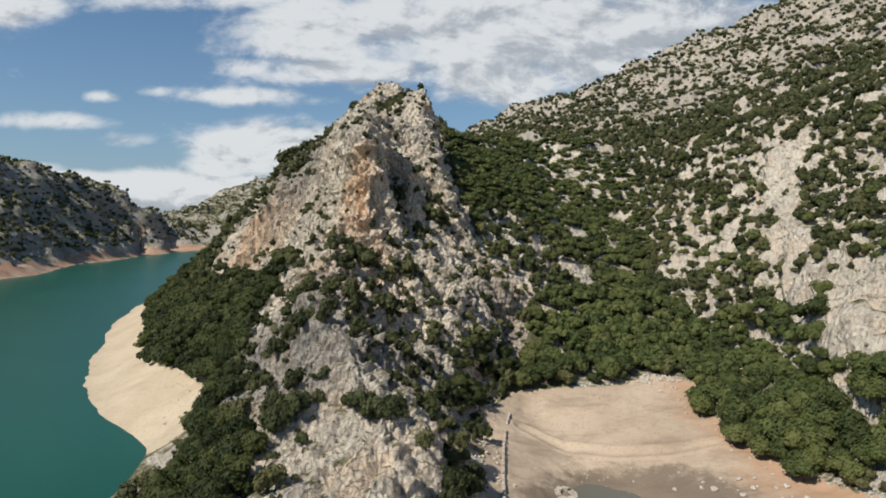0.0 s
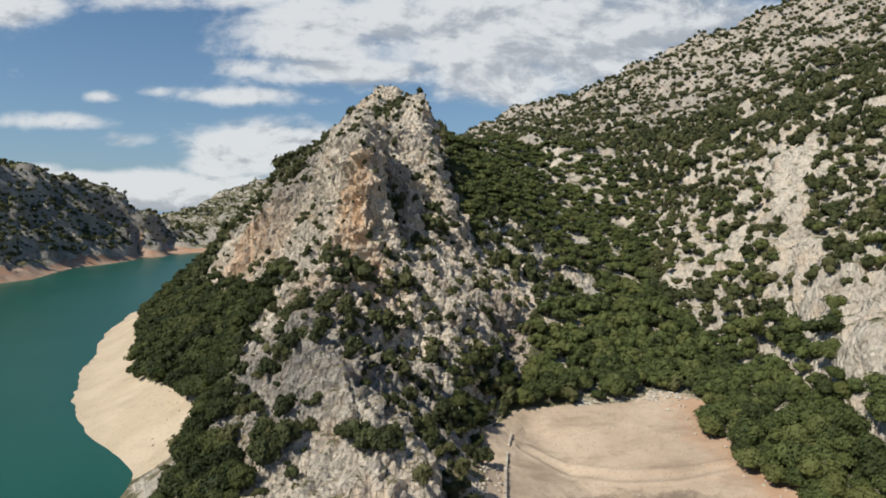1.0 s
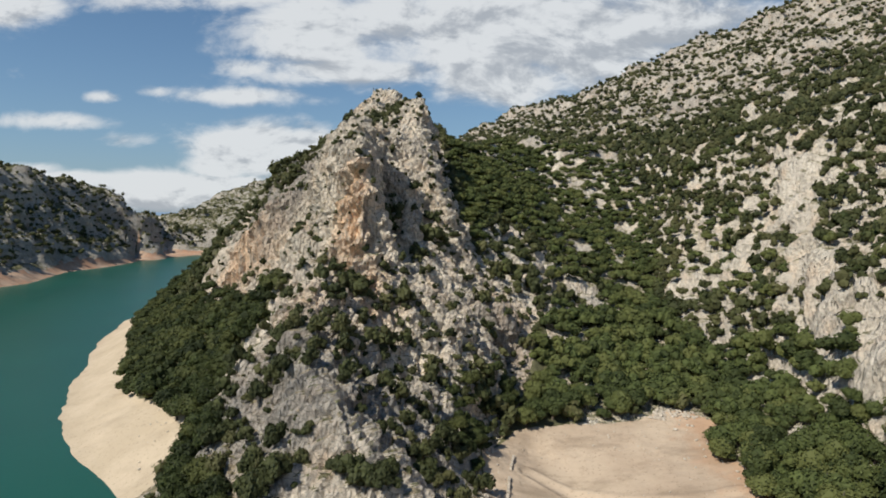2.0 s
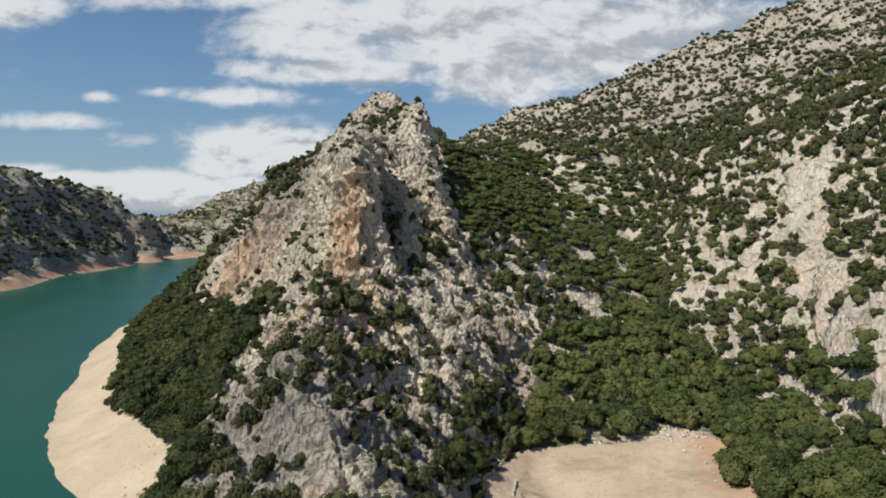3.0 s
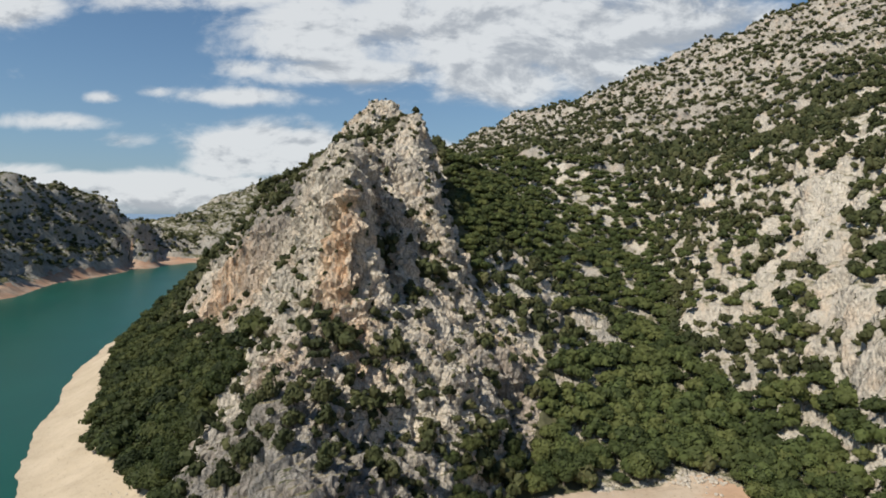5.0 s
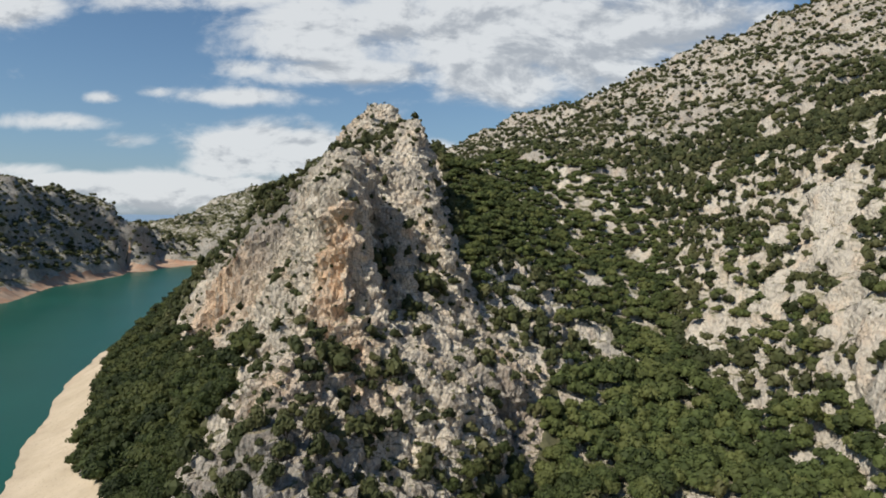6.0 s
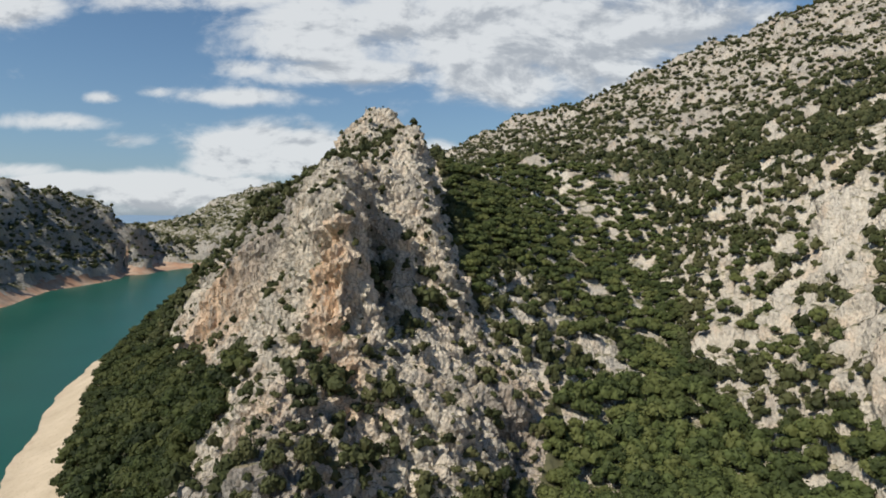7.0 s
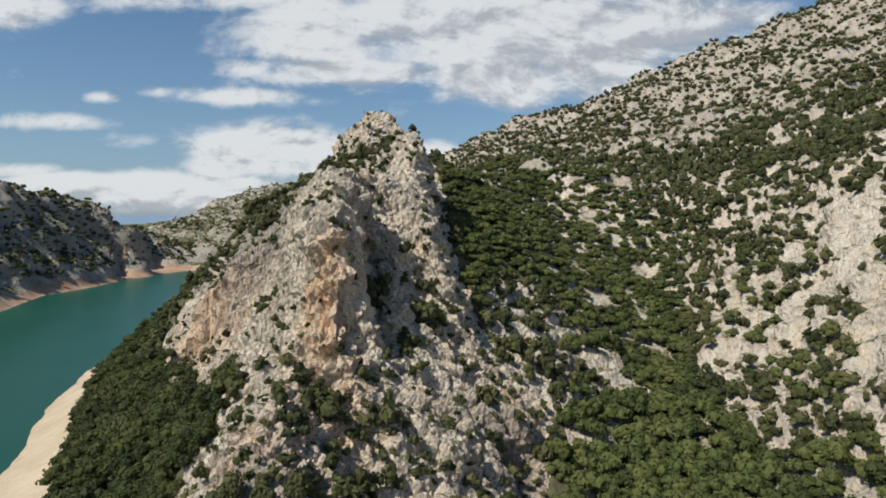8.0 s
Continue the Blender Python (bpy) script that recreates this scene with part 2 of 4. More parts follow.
BANK = sand_material("bank_earth", (0.45, 0.33, 0.245, 1), (0.37, 0.215, 0.14, 1), (0.26, 0.195, 0.15, 1))
LAKE = water_material("lake_water", (0.012, 0.082, 0.057, 1), 0.12)
POOL = water_material("pool_water", (0.16, 0.15, 0.115, 1), 0.03)
OAK = leaf_material("oak_leaf", (0.053, 0.07, 0.026, 1), (0.13, 0.162, 0.053, 1), (0.16, 0.172, 0.058, 1))
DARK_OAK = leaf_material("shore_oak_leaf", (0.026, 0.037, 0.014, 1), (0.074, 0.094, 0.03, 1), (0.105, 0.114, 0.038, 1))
SCRUB = leaf_material("scrub_leaf", (0.046, 0.056, 0.024, 1), (0.106, 0.12, 0.048, 1), (0.15, 0.146, 0.065, 1))
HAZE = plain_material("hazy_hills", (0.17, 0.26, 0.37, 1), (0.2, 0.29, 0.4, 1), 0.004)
BARK = plain_material("bark", (0.08, 0.065, 0.05, 1), (0.14, 0.12, 0.1, 1), 3.0)

# ---------------------------------------------------------------- lie of the land: ridges, gullies, feet and shores, as lines of x, y, z
LAND = dict(
    shore_near=[(-80, -100, 0), (-68, 40, 0), (-60, 80, 0), (-56, 102, 0), (-58, 114, 0), (-59, 122, 0), (-80, 140, 0), (-98, 165, 0), (-111, 186, 0),
                (-124, 218, 0), (-146, 267, 0), (-159, 310, 0), (-163, 335, 0), (-155, 385, 0), (-150, 470, 0), (-200, 640, 0), (-290, 780, 0), (-317, 815, 0)],
    shore_far=[(-330, 300, 0), (-335, 400, 0), (-332, 449, 0), (-327, 478, 0), (-356, 569, 0), (-348, 632, 0), (-350, 682, 0), (-384, 764, 0), (-371, 815, 0), (-340, 818, 0), (-317, 815, 0)],
    bed=[(-200, -100, -9), (-200, 200, -9), (-235, 400, -8), (-270, 600, -7), (-340, 760, -4)],
    bed_near=[(-85, 128, -4), (-72, 116, -4), (-70, 90, -5), (-90, 20, -6)],
    bank_far=[(-352, 300, 9), (-360, 470, 9), (-378, 590, 14), (-368, 690, 14), (-400, 770, 10), (-380, 830, 8), (-310, 830, 7)],
    west_crest=[(-560, 200, 150), (-540, 420, 138), (-470, 560, 112), (-443, 613, 99), (-450, 690, 88), (-462, 740, 88), (-455, 790, 90), (-430, 796, 80), (-410, 800, 66), (-392, 815, 47), (-400, 850, 36)],
    west_side=[(-405, 624, 46), (-393, 715, 38), (-365, 749, 36)],
    west_low=[(-350, 495, 16), (-365, 420, 26)],
    west_back=[(-600, 100, 150), (-620, 600, 120), (-620, 1000, 60)],
    gap=[(-520, 920, 30), (-560, 1000, 22), (-640, 1180, 14), (-680, 1400, 14)],
    north_hill=[(-690, 1420, 20), (-600, 1400, 50), (-534, 1400, 83), (-481, 1400, 110), (-415, 1400, 126), (-330, 1390, 138), (-150, 1320, 140), (-20, 1120, 130), (14, 985, 146), (45, 980, 186)],
    north_foot=[(-345, 838, 6), (-290, 838, 8), (-230, 850, 14), (-170, 840, 24)],
    north_bay=[(-140, 640, 26), (-180, 760, 16), (-230, 800, 6)],
    fin=[(-20.8, 162.5, 68.5), (-21.3, 173, 76), (-22.3, 186, 81), (-26, 195, 83.5), (-30, 205, 84), (-30, 211, 83)],
    fin_west=[(-26, 166, 64), (-28, 175, 69), (-30, 184, 75), (-32.5, 193, 77.5), (-36, 205, 75.5), (-41, 218, 73), (-50, 250, 75), (-55, 262, 76.5)],
    fin_base=[(-26, 163.5, 52), (-30, 172, 53), (-35, 180, 53.5), (-41, 199, 58), (-47, 222, 63)],
    summit=[(-60, 325, 86), (-51, 333, 102.5), (-46, 337, 111.5), (-39, 338, 120), (-32, 341, 122), (-25, 341, 121), (-19, 339, 112), (-10, 338, 100), (4, 338, 89)],
    west_spur=[(-30, 211, 83), (-35, 222, 81), (-41, 240, 82), (-47, 262, 83.5), (-54, 271, 80.5), (-63, 269, 76), (-70, 276, 72), (-95, 288, 50), (-110, 292, 30), (-125, 275, 14), (-140, 295, 4)],
    spur_back=[(-60, 380, 60), (-90, 380, 35), (-125, 380, 10)],
    notch=[(-42, 290, 92), (-45, 310, 95), (-20, 290, 96), (-16, 310, 98)],
    slab=[(-47, 222, 63), (-57, 221, 59), (-66, 225, 51), (-75, 228, 43), (-84, 237, 30), (-98, 244, 17)],
    west_face=[(-30, 160, 43), (-38, 168, 40), (-45, 176, 34), (-54, 177, 26), (-60, 172, 17), (-68, 158, 9)],
    wood_west=[(-83, 205, 16), (-70, 172, 13.5), (-94, 190, 6.5), (-107, 262, 20)],
    rib_edge=[(-20.8, 162.5, 68.5), (-18.8, 159, 63), (-19, 155.5, 55), (-18, 155.3, 46), (-15, 158, 44.5), (-10, 153, 36.5), (-1, 151.5, 33), (3, 150, 27), (6, 151, 20.5), (5, 131, 8), (8, 122, 0)],
    rib_foot=[(-30, 160, 43), (-24, 153, 40.5), (-20, 152, 39), (-16, 146, 35), (-12, 143, 30), (-9, 138, 25)],
    gully=[(-21, 209, 80), (-20, 203, 71), (-18.3, 195, 60.5), (-16, 186, 52.5), (-13.5, 176, 46), (-11.5, 166, 42), (-8, 160, 38.5)],
    gully_west=[(-19.2, 192, 62), (-18.6, 186, 57), (-17.2, 177, 52), (-15.8, 168, 48.5)],
    gully_east=[(-8, 174, 46), (-4, 168, 40), (0, 162, 35)],
    east_rib=[(-17, 268, 99), (-12, 257, 100), (-9, 248, 99.5), (-8, 236, 91), (-7.5, 222, 81), (-5, 212, 73), (-3, 203, 66), (0.5, 196, 59), (3, 190, 50), (5, 187, 43), (6, 181, 35), (10, 168, 29), (12, 166, 28)],
    prow=[(-23, 218, 85.5), (-17, 219, 85), (-15.5, 209, 76), (-13, 198, 65.5), (-10.5, 191, 58.5), (-10.5, 183, 54.5), (-8, 174, 46)],
    prow_west=[(-6, 198, 57), (-4.5, 190, 50), (-2.5, 180, 43), (2, 172, 36)],
    east_fall=[(4, 300, 74), (3.5, 262, 69), (3, 246, 66), (4, 236, 63), (5, 222, 57), (7, 208, 49), (9, 198, 41), (11, 185, 34)],
    cliff_top=[(-12, 290, 95), (-9.5, 270, 97), (-8, 257, 97.5), (-6.8, 247, 95.5), (-6.4, 237, 88), (-5.4, 224, 79), (-2, 210, 70)],
    east_lower=[(12, 168, 30), (24, 179, 22), (16, 165, 14), (16, 146, 6), (9, 138, 1)],
    crest_low=[(-24, 153, 40.5), (-27, 146, 40), (-29, 140, 38), (-27, 131, 34.5), (-25.5, 120, 31), (-22, 112, 27), (-17, 103, 25.5), (-13, 95, 22), (-8, 95, 20), (-4, 85, 14.5), (-3, 70, 11), (-8, 40, 8), (-10, -60, 8)],
    crest_west=[(-43, 151, 26), (-37, 124, 20), (-33, 114, 17.5), (-25, 102, 18.5), (-13, 84, 16)],
    crest_foot=[(-50, 136, 9), (-50, 112, 4), (-45, 104, 5), (-45, 60, 3)],
    knoll=[(-14, 86, 17), (-10, 83, 18), (-6, 80, 16.5), (-4, 74, 14)],
    hollow=[(-12, 113, 18.5), (-8, 107, 13), (-3, 100, 7)],
    crest_east=[(-16, 121, 25.5), (-5, 124, 15), (3, 105, 4), (8, 102, 0), (9, 70, 0), (10, 20, 1)],
    cove_mid=[(20, 60, -2.5), (28, 92, -3.8), (28, 106, -3.8), (28, 114, -2.6), (25, 128, -1), (20, 140, 1)],
    pool_bed=[(17, 100, -2.9), (22, 106, -3.4), (34, 106, -3.4), (40, 100, -2.9)],
    cove_rim=[(9, 138, 3), (17, 143, 5), (25, 146.5, 4.8), (36, 148, 4.8), (47, 150, 5.2), (57, 152, 6.8), (61, 143, 5.5), (58, 128, 3.5), (60, 112, 2.5), (63, 98, 2), (70, 80, 3), (80, 40, 5), (90, -60, 10)],
    wood_mid=[(26, 158, 8), (45, 172, 12), (62, 165, 8), (60, 202, 20), (33, 203, 25)],
    valley=[(60, 238, 20), (84, 222, 21), (87, 292, 40), (97, 333, 60)],
    wood_high=[(50, 249, 34), (26, 241, 43), (21, 262, 62), (13, 302, 79), (4, 338, 92)],
    wood_back=[(43, 268, 50), (67, 308, 50.5), (72, 371, 77), (60, 430, 95), (30, 420, 92)],
    saddle=[(4, 338, 92), (30, 420, 92), (20, 600, 110), (40, 800, 140), (45, 980, 186)],
    east_slope=[(76, 176, 12), (91, 163, 19), (98, 194, 29), (108, 265, 42), (112, 219, 40), (126, 270, 58), (112, 300, 54), (115, 328, 63), (137, 340, 76)],
    spur=[(160, 330, 92), (148, 290, 85), (143, 248, 77), (124, 213, 54), (113, 187, 49), (92, 148, 32), (85, 120, 25), (80, 95, 18)],
    spur_foot=[(70, 164, 6), (80, 160, 9), (85, 150, 14), (78, 138, 9), (82, 122, 14), (75, 100, 6)],
    east_high=[(200, 255, 108), (180, 180, 92), (160, 120, 70), (150, 60, 58), (150, -60, 50)],
    mountain_face=[(175, 420, 105), (226, 581, 149), (253, 477, 144), (275, 412, 130), (428, 600, 246)],
    mountain_crest=[(45, 980, 186), (100, 900, 200), (171, 800, 199), (250, 810, 236), (322, 820, 274), (363, 717, 268), (430, 720, 317), (520, 720, 356), (640, 740, 380)],
    east_rise=[(400, 300, 190), (560, 500, 290), (640, 200, 260)],
    mountain_back=[(100, 1150, 130), (400, 1100, 200), (640, 1100, 220)],
    north_mid=[(-420, 905, 22), (-360, 890, 36), (-290, 890, 50), (-230, 910, 66), (-150, 950, 84), (-60, 1000, 104)],
    summit_front=[(-35, 332, 117), (-34, 318, 109), (-33, 300, 100), (-29, 275, 94), (-27, 252, 90), (-24, 230, 87), (-23, 218, 85.5), (-22, 208, 81)],
    slab_foot=[(-38, 173, 44), (-47, 188, 36.5), (-53, 196, 35.5), (-65, 220, 37), (-78, 228, 26)],
    crest_mid=[(-29, 140, 38), (-33, 138, 35.5), (-36.5, 138, 30), (-40, 132.5, 21.5), (-44, 133, 17.5), (-48, 132, 11.5)],
    low_rib=[(-7, 137, 21), (-1, 134, 18), (3, 134, 12)],
    mixed_rib=[(18, 243, 51), (22.5, 242, 49.5), (32, 232, 41.5), (32.5, 212, 34.5), (24, 179, 21.5)],
    cliff_foot=[(-1, 290, 77), (-1, 262, 73), (-2.2, 248, 71), (-1.6, 237, 67), (0.4, 224, 61), (4, 210, 54)],
)
X0, X1, Y0, Y1 = -760.0, 648.0, -128.0, 1568.0


def lay_land():
    """Height over a 1 m grid: the lines hold, and between them the land runs evenly from one to the other."""
    height = None
    for step in (32, 16, 8, 4, 2, 1):
        nx, ny = int((X1 - X0) / step) + 1, int((Y1 - Y0) / step) + 1
        total, count = np.zeros((ny, nx)), np.zeros((ny, nx))
        for line in LAND.values():
            for a, b in zip(line, line[1:]):
                n = max(2, int(math.dist(a[:2], b[:2]) / step * 2) + 1)
                f = np.linspace(0, 1, n)[:, None]
                p = np.array(a) * (1 - f) + np.array(b) * f
                i = np.clip(((p[:, 0] - X0) / step).round().astype(int), 0, nx - 1)
                j = np.clip(((p[:, 1] - Y0) / step).round().astype(int), 0, ny - 1)
                np.add.at(total, (j, i), p[:, 2])
                np.add.at(count, (j, i), 1)
        held = count > 0
        value = total / np.maximum(count, 1)
        if height is None:
            height = np.full((ny, nx), 40.0)
        else:
            oy, ox = height.shape
            jj, ii = np.linspace(0, oy - 1, ny), np.linspace(0, ox - 1, nx)
            height = sample(height, ii[None, :].repeat(ny, 0), jj[:, None].repeat(nx, 1))
        height[held] = value[held]
        for _ in range(400 if step > 8 else 120 if step > 1 else 30):
            e = np.pad(height, 1, mode="edge")
            height = (e[:-2, 1:-1] + e[2:, 1:-1] + e[1:-1, :-2] + e[1:-1, 2:]) / 4
            height[held] = value[held]
    # the beaches are smooth
    yy, xx = np.mgrid[0:height.shape[0], 0:height.shape[1]]
    beach = inside(SPIT + [(-59, 118)], X0 + xx, Y0 + yy) | (np.abs(height) < 1.2)
    for _ in range(14):
        e = np.pad(height, 1, mode="edge")
        height = np.where(beach, (e[:-2, 1:-1] + e[2:, 1:-1] + e[1:-1, :-2] + e[1:-1, 2:]) / 4, height)
    e = np.pad(height, 1, mode="edge")
    return (e[:-2, 1:-1] + e[2:, 1:-1] + e[1:-1, :-2] + e[1:-1, 2:] + 4 * height) / 8


def sample(grid, i, j):
    i, j = np.clip(i, 0, grid.shape[1] - 1.001), np.clip(j, 0, grid.shape[0] - 1.001)
    a, b = i.astype(int), j.astype(int)
    f, g = i - a, j - b
    return (grid[b, a] * (1 - f) + grid[b, a + 1] * f) * (1 - g) + (grid[b + 1, a] * (1 - f) + grid[b + 1, a + 1] * f) * g


def base_height(x, y):
    return sample(BASE, np.asarray(x, float) - X0, np.asarray(y, float) - Y0)


def inside(poly, x, y):
    """Which points lie within a closed outline in plan."""
    hit = np.zeros(np.shape(x), bool)
    for (ax, ay), (bx, by) in zip(poly, poly[1:] + poly[:1]):
        if ay != by:
            hit ^= ((ay > y) != (by > y)) & (x < (bx - ax) * (y - ay) / (by - ay) + ax)
    return hit


def lattice(x, y, z, seed):
    """Smooth value noise from 0 to 1 for arrays of places."""
    xi, yi, zi = np.floor(x).astype(np.int64), np.floor(y).astype(np.int64), np.floor(z).astype(np.int64)
    fx, fy, fz = x - xi, y - yi, z - zi
    fx, fy, fz = (f * f * (3 - 2 * f) for f in (fx, fy, fz))

    def corner(a, b, c):
        h = (a * 374761393 + b * 668265263 + c * 2147483647 + seed * 974634777) & 0xFFFFFFFF
        h = ((h ^ (h >> 13)) * 1274126177) & 0xFFFFFFFF
        return ((h ^ (h >> 16)) & 0xFFFF) / 65535.0

    out = 0.0
    for a in (0, 1):
        for b in (0, 1):
            for c in (0, 1):
                out = out + corner(xi + a, yi + b, zi + c) * (fx if a else 1 - fx) * (fy if b else 1 - fy) * (fz if c else 1 - fz)
    return out


def rough(x, y, z, size, octaves, seed, ridged=False):
    total, weight, gain = 0.0, 0.0, 1.0
    for k in range(octaves):
        n = lattice(x / size, y / size, z / size, seed + k)
        total = total + gain * ((1 - np.abs(2 * n - 1)) if ridged else n)
        weight, gain, size = weight + gain, gain * 0.55, size * 0.47
    return total / weight


def blocks(x, y, z, size, seed):
    """Jointed rock: for each place the height of its block, from 0 to 1, and the way to the nearest joint."""
    x, y, z = x / size, y / size, z / size
    xi, yi, zi = np.floor(x).astype(np.int64), np.floor(y).astype(np.int64), np.floor(z).astype(np.int64)
    first, second, own = np.full(x.shape, 9.0), np.full(x.shape, 9.0), np.zeros(x.shape)
    for a in (-1, 0, 1):
        for b in (-1, 0, 1):
            for c in (-1, 0, 1):
                cx, cy, cz = xi + a, yi + b, zi + c
                h = (cx * 374761393 + cy * 668265263 + cz * 2147483629 + seed * 974634777) & 0xFFFFFFFF
                h = ((h ^ (h >> 13)) * 1274126177) & 0xFFFFFFFF
                h2 = ((h ^ (h >> 15)) * 2246822519) & 0xFFFFFFFF
                h3 = ((h2 ^ (h2 >> 13)) * 3266489917) & 0xFFFFFFFF
                d = np.sqrt((cx + (h & 1023) / 1024 - x) ** 2 + (cy + (h2 & 1023) / 1024 - y) ** 2 + (cz + (h3 & 1023) / 1024 - z) ** 2)
                near = d < first
                second = np.where(near, first, np.minimum(second, d))
                own = np.where(near, ((h3 >> 10) & 1023) / 1023, own)
                first = np.where(near, d, first)
    return own, second - first


# outlines in plan of the kinds of ground
SPIT = [(-59, 118), (-50, 122), (-54, 136), (-62, 148), (-78, 162), (-87, 180), (-95, 198), (-104, 213), (-118, 240), (-131, 268), (-145, 300), (-170, 350), (-200, 340), (-170, 260), (-120, 160), (-70, 122)]
COVE = [(9, -90), (8, 100), (8, 122), (8.5, 131), (12, 138), (16.5, 143.5), (22, 146), (30, 148), (38, 148.5), (46, 150), (52, 152.5), (58, 152), (62, 147), (63, 141), (60, 133), (60, 124), (62, 112), (65, 99), (71, 84), (80, 20), (80, -90)]
ROCK = [(-96, 236), (-76, 212), (-56, 178), (-45, 171), (-43, 160), (-48, 148), (-50, 130), (-52, 112), (-40, 60), (8, 60), (8, 132), (18, 150), (28, 180), (9, 205), (5, 225), (4, 250), (2, 290), (-6, 346), (-40, 358), (-75, 340), (-98, 294)]
PALE = [(80, 100), (72, 118), (86, 150), (78, 190), (80, 225), (100, 260), (100, 310), (130, 330), (170, 320), (230, 250), (200, 60), (150, 60), (90, 80)]
BASE = lay_land()
WOOD_WEST = [(-50, 124), (-47, 138), (-47, 150), (-41, 160), (-43, 172), (-54, 179), (-64, 194), (-77, 216), (-91, 237), (-112, 262), (-104, 300), (-125, 400), (-170, 400), (-150, 305), (-135, 273), (-122, 245), (-107, 214), (-98, 199), (-92, 182), (-83, 164), (-69, 152), (-61, 142), (-52, 127)]
WOOD_FRONT = [(-42, 70), (-43, 100), (-49, 116), (-46, 130), (-40, 118), (-36, 104), (-30, 92), (-26, 84), (-24, 70)]
THICKET = [(-13, 104), (-17, 122), (-13, 136), (-4, 150), (4, 168), (10, 182), (18, 190), (28, 182), (24, 168), (14, 147), (8, 128), (3, 104), (-4, 96)]
WOOD_MID = [(14, 142.5), (20, 147), (30, 186), (10, 206), (6, 225), (6, 250), (2, 290), (0, 345), (40, 470), (110, 400), (106, 320), (96, 290), (92, 262), (76, 226), (72, 196), (78, 178), (94, 170), (90, 152), (100, 138), (90, 120), (96, 104), (84, 84), (62, 100), (59, 112), (57, 124), (56, 132), (63.5, 142), (62, 152), (52, 155), (46, 151.5), (37, 150), (24, 147.5)]


MIXED = [(20, 178), (34, 188), (52, 203), (58, 224), (50, 244), (36, 252), (24, 246), (14, 226), (13, 202)]
BARE = [(-23, 110), (-21, 98), (-18, 86), (0, 86), (2, 94), (-6, 96), (-9, 103), (-16, 111)]
KNOLL = [(-18, 60), (-17, 85), (-8, 88), (-1, 82), (0, 60)]
SADDLE = [(-46, 244), (-37, 233), (-24, 237), (-14, 246), (-15, 252), (-26, 246), (-38, 244), (-45, 251)]
RIDGE = [(-30, 200), (-36, 222), (-42, 236), (-48, 256), (-57, 245), (-74, 251), (-97, 268), (-110, 290), (-92, 297), (-72, 286), (-60, 283), (-53, 272), (-41, 246), (-34, 234), (-27, 222), (-26, 206)]
CLEARINGS = [(26, 238, 3, 6), (36, 207, 8, 5), (67, 375, 5, 8), (70, 361, 4, 8), (74, 347, 4, 8), (78, 334, 3.5, 8), (81, 323, 3.5, 6), (60, 262, 4, 6), (88, 300, 6, 8), (88, 128, 4, 3), (92, 148, 5, 3), (24, 178, 8, 6), (52, 222, 5, 4), (76, 130, 5, 4), (79, 160, 6, 3)]
CLIFF = [(82, 112), (84, 128), (90, 140), (90, 156), (97, 176), (106, 190), (116, 208), (140, 250), (146, 250), (126, 210), (116, 184), (105, 154), (96, 112)]
WOOD_COVE = [(1, 126), (3, 138), (7, 150), (15, 157), (21, 152), (12, 144), (9, 134), (7.5, 125)]
TRACK = [(17.5, 130), (25, 125), (35, 120.3), (45, 118), (55, 118.5)]


def clearing(x, y):
    return np.minimum.reduce([((x - a) / r) ** 2 + ((y - b) / s) ** 2 for a, b, r, s in CLEARINGS]) < 1


def way_from(line, x, y):
    """Distance in plan from a line."""
    best = np.full(np.shape(x), 1e9)
    for (ax, ay), (bx, by) in zip(line, line[1:]):
        f = np.clip(((x - ax) * (bx - ax) + (y - ay) * (by - ay)) / ((bx - ax) ** 2 + (by - ay) ** 2), 0, 1)
        best = np.minimum(best, np.hypot(x - ax - f * (bx - ax), y - ay - f * (by - ay)))
    return best


# ---------------------------------------------------------------- ground mesh
def spread(stops):
    """Grid lines: (from, to, step) one after another."""
    out = []
    for a, b, step in stops:
        out.extend(np.linspace(a, b, max(1, int(round((b - a) / step))), endpoint=False))
    return np.array(out + [stops[-1][1]])


XS = np.concatenate([[-6000, -3500, -2000, -1200, -900], spread([(-758, -480, 7), (-480, -320, 4), (-320, -180, 6), (-180, -110, 1.6), (-110, -56, 1.0), (-56, 30, 0.38), (30, 150, 0.85), (150, 330, 3.2), (330, 646, 5)]), [900, 1500, 2500, 4500]])
YS = np.concatenate([[-4500, -2000, -800, -300], spread([(-126, 60, 8), (60, 84, 0.5), (84, 215, 0.38), (215, 345, 0.7), (345, 480, 2.0), (480, 900, 5), (900, 1182, 7), (1182, 1430, 7), (1430, 1566, 14)]), [1900, 2400, 3500, 6000]])
GX, GY = np.meshgrid(XS, YS)


def softened(poly, passes):
    """A mask of an outline over the 2 m grid, with a soft edge."""
    ny, nx = int((Y1 - Y0) / 2) + 1, int((X1 - X0) / 2) + 1
    mx, my = np.meshgrid(X0 + 2 * np.arange(nx), Y0 + 2 * np.arange(ny))
    m = inside(poly, mx, my).astype(float)
    for _ in range(passes):
        e = np.pad(m, 1, mode="edge")
        m = (e[:-2, 1:-1] + e[2:, 1:-1] + e[1:-1, :-2] + e[1:-1, 2:]) / 4
    return m


def masked(mask, x, y):
    return sample(mask, (x - X0) / 2, (y - Y0) / 2)


ROCKY, PALEY, SANDY = softened(ROCK, 6), np.maximum(softened(PALE, 8), 0.7 * softened(MIXED, 6)), np.maximum(softened(SPIT, 3), softened(COVE, 3))


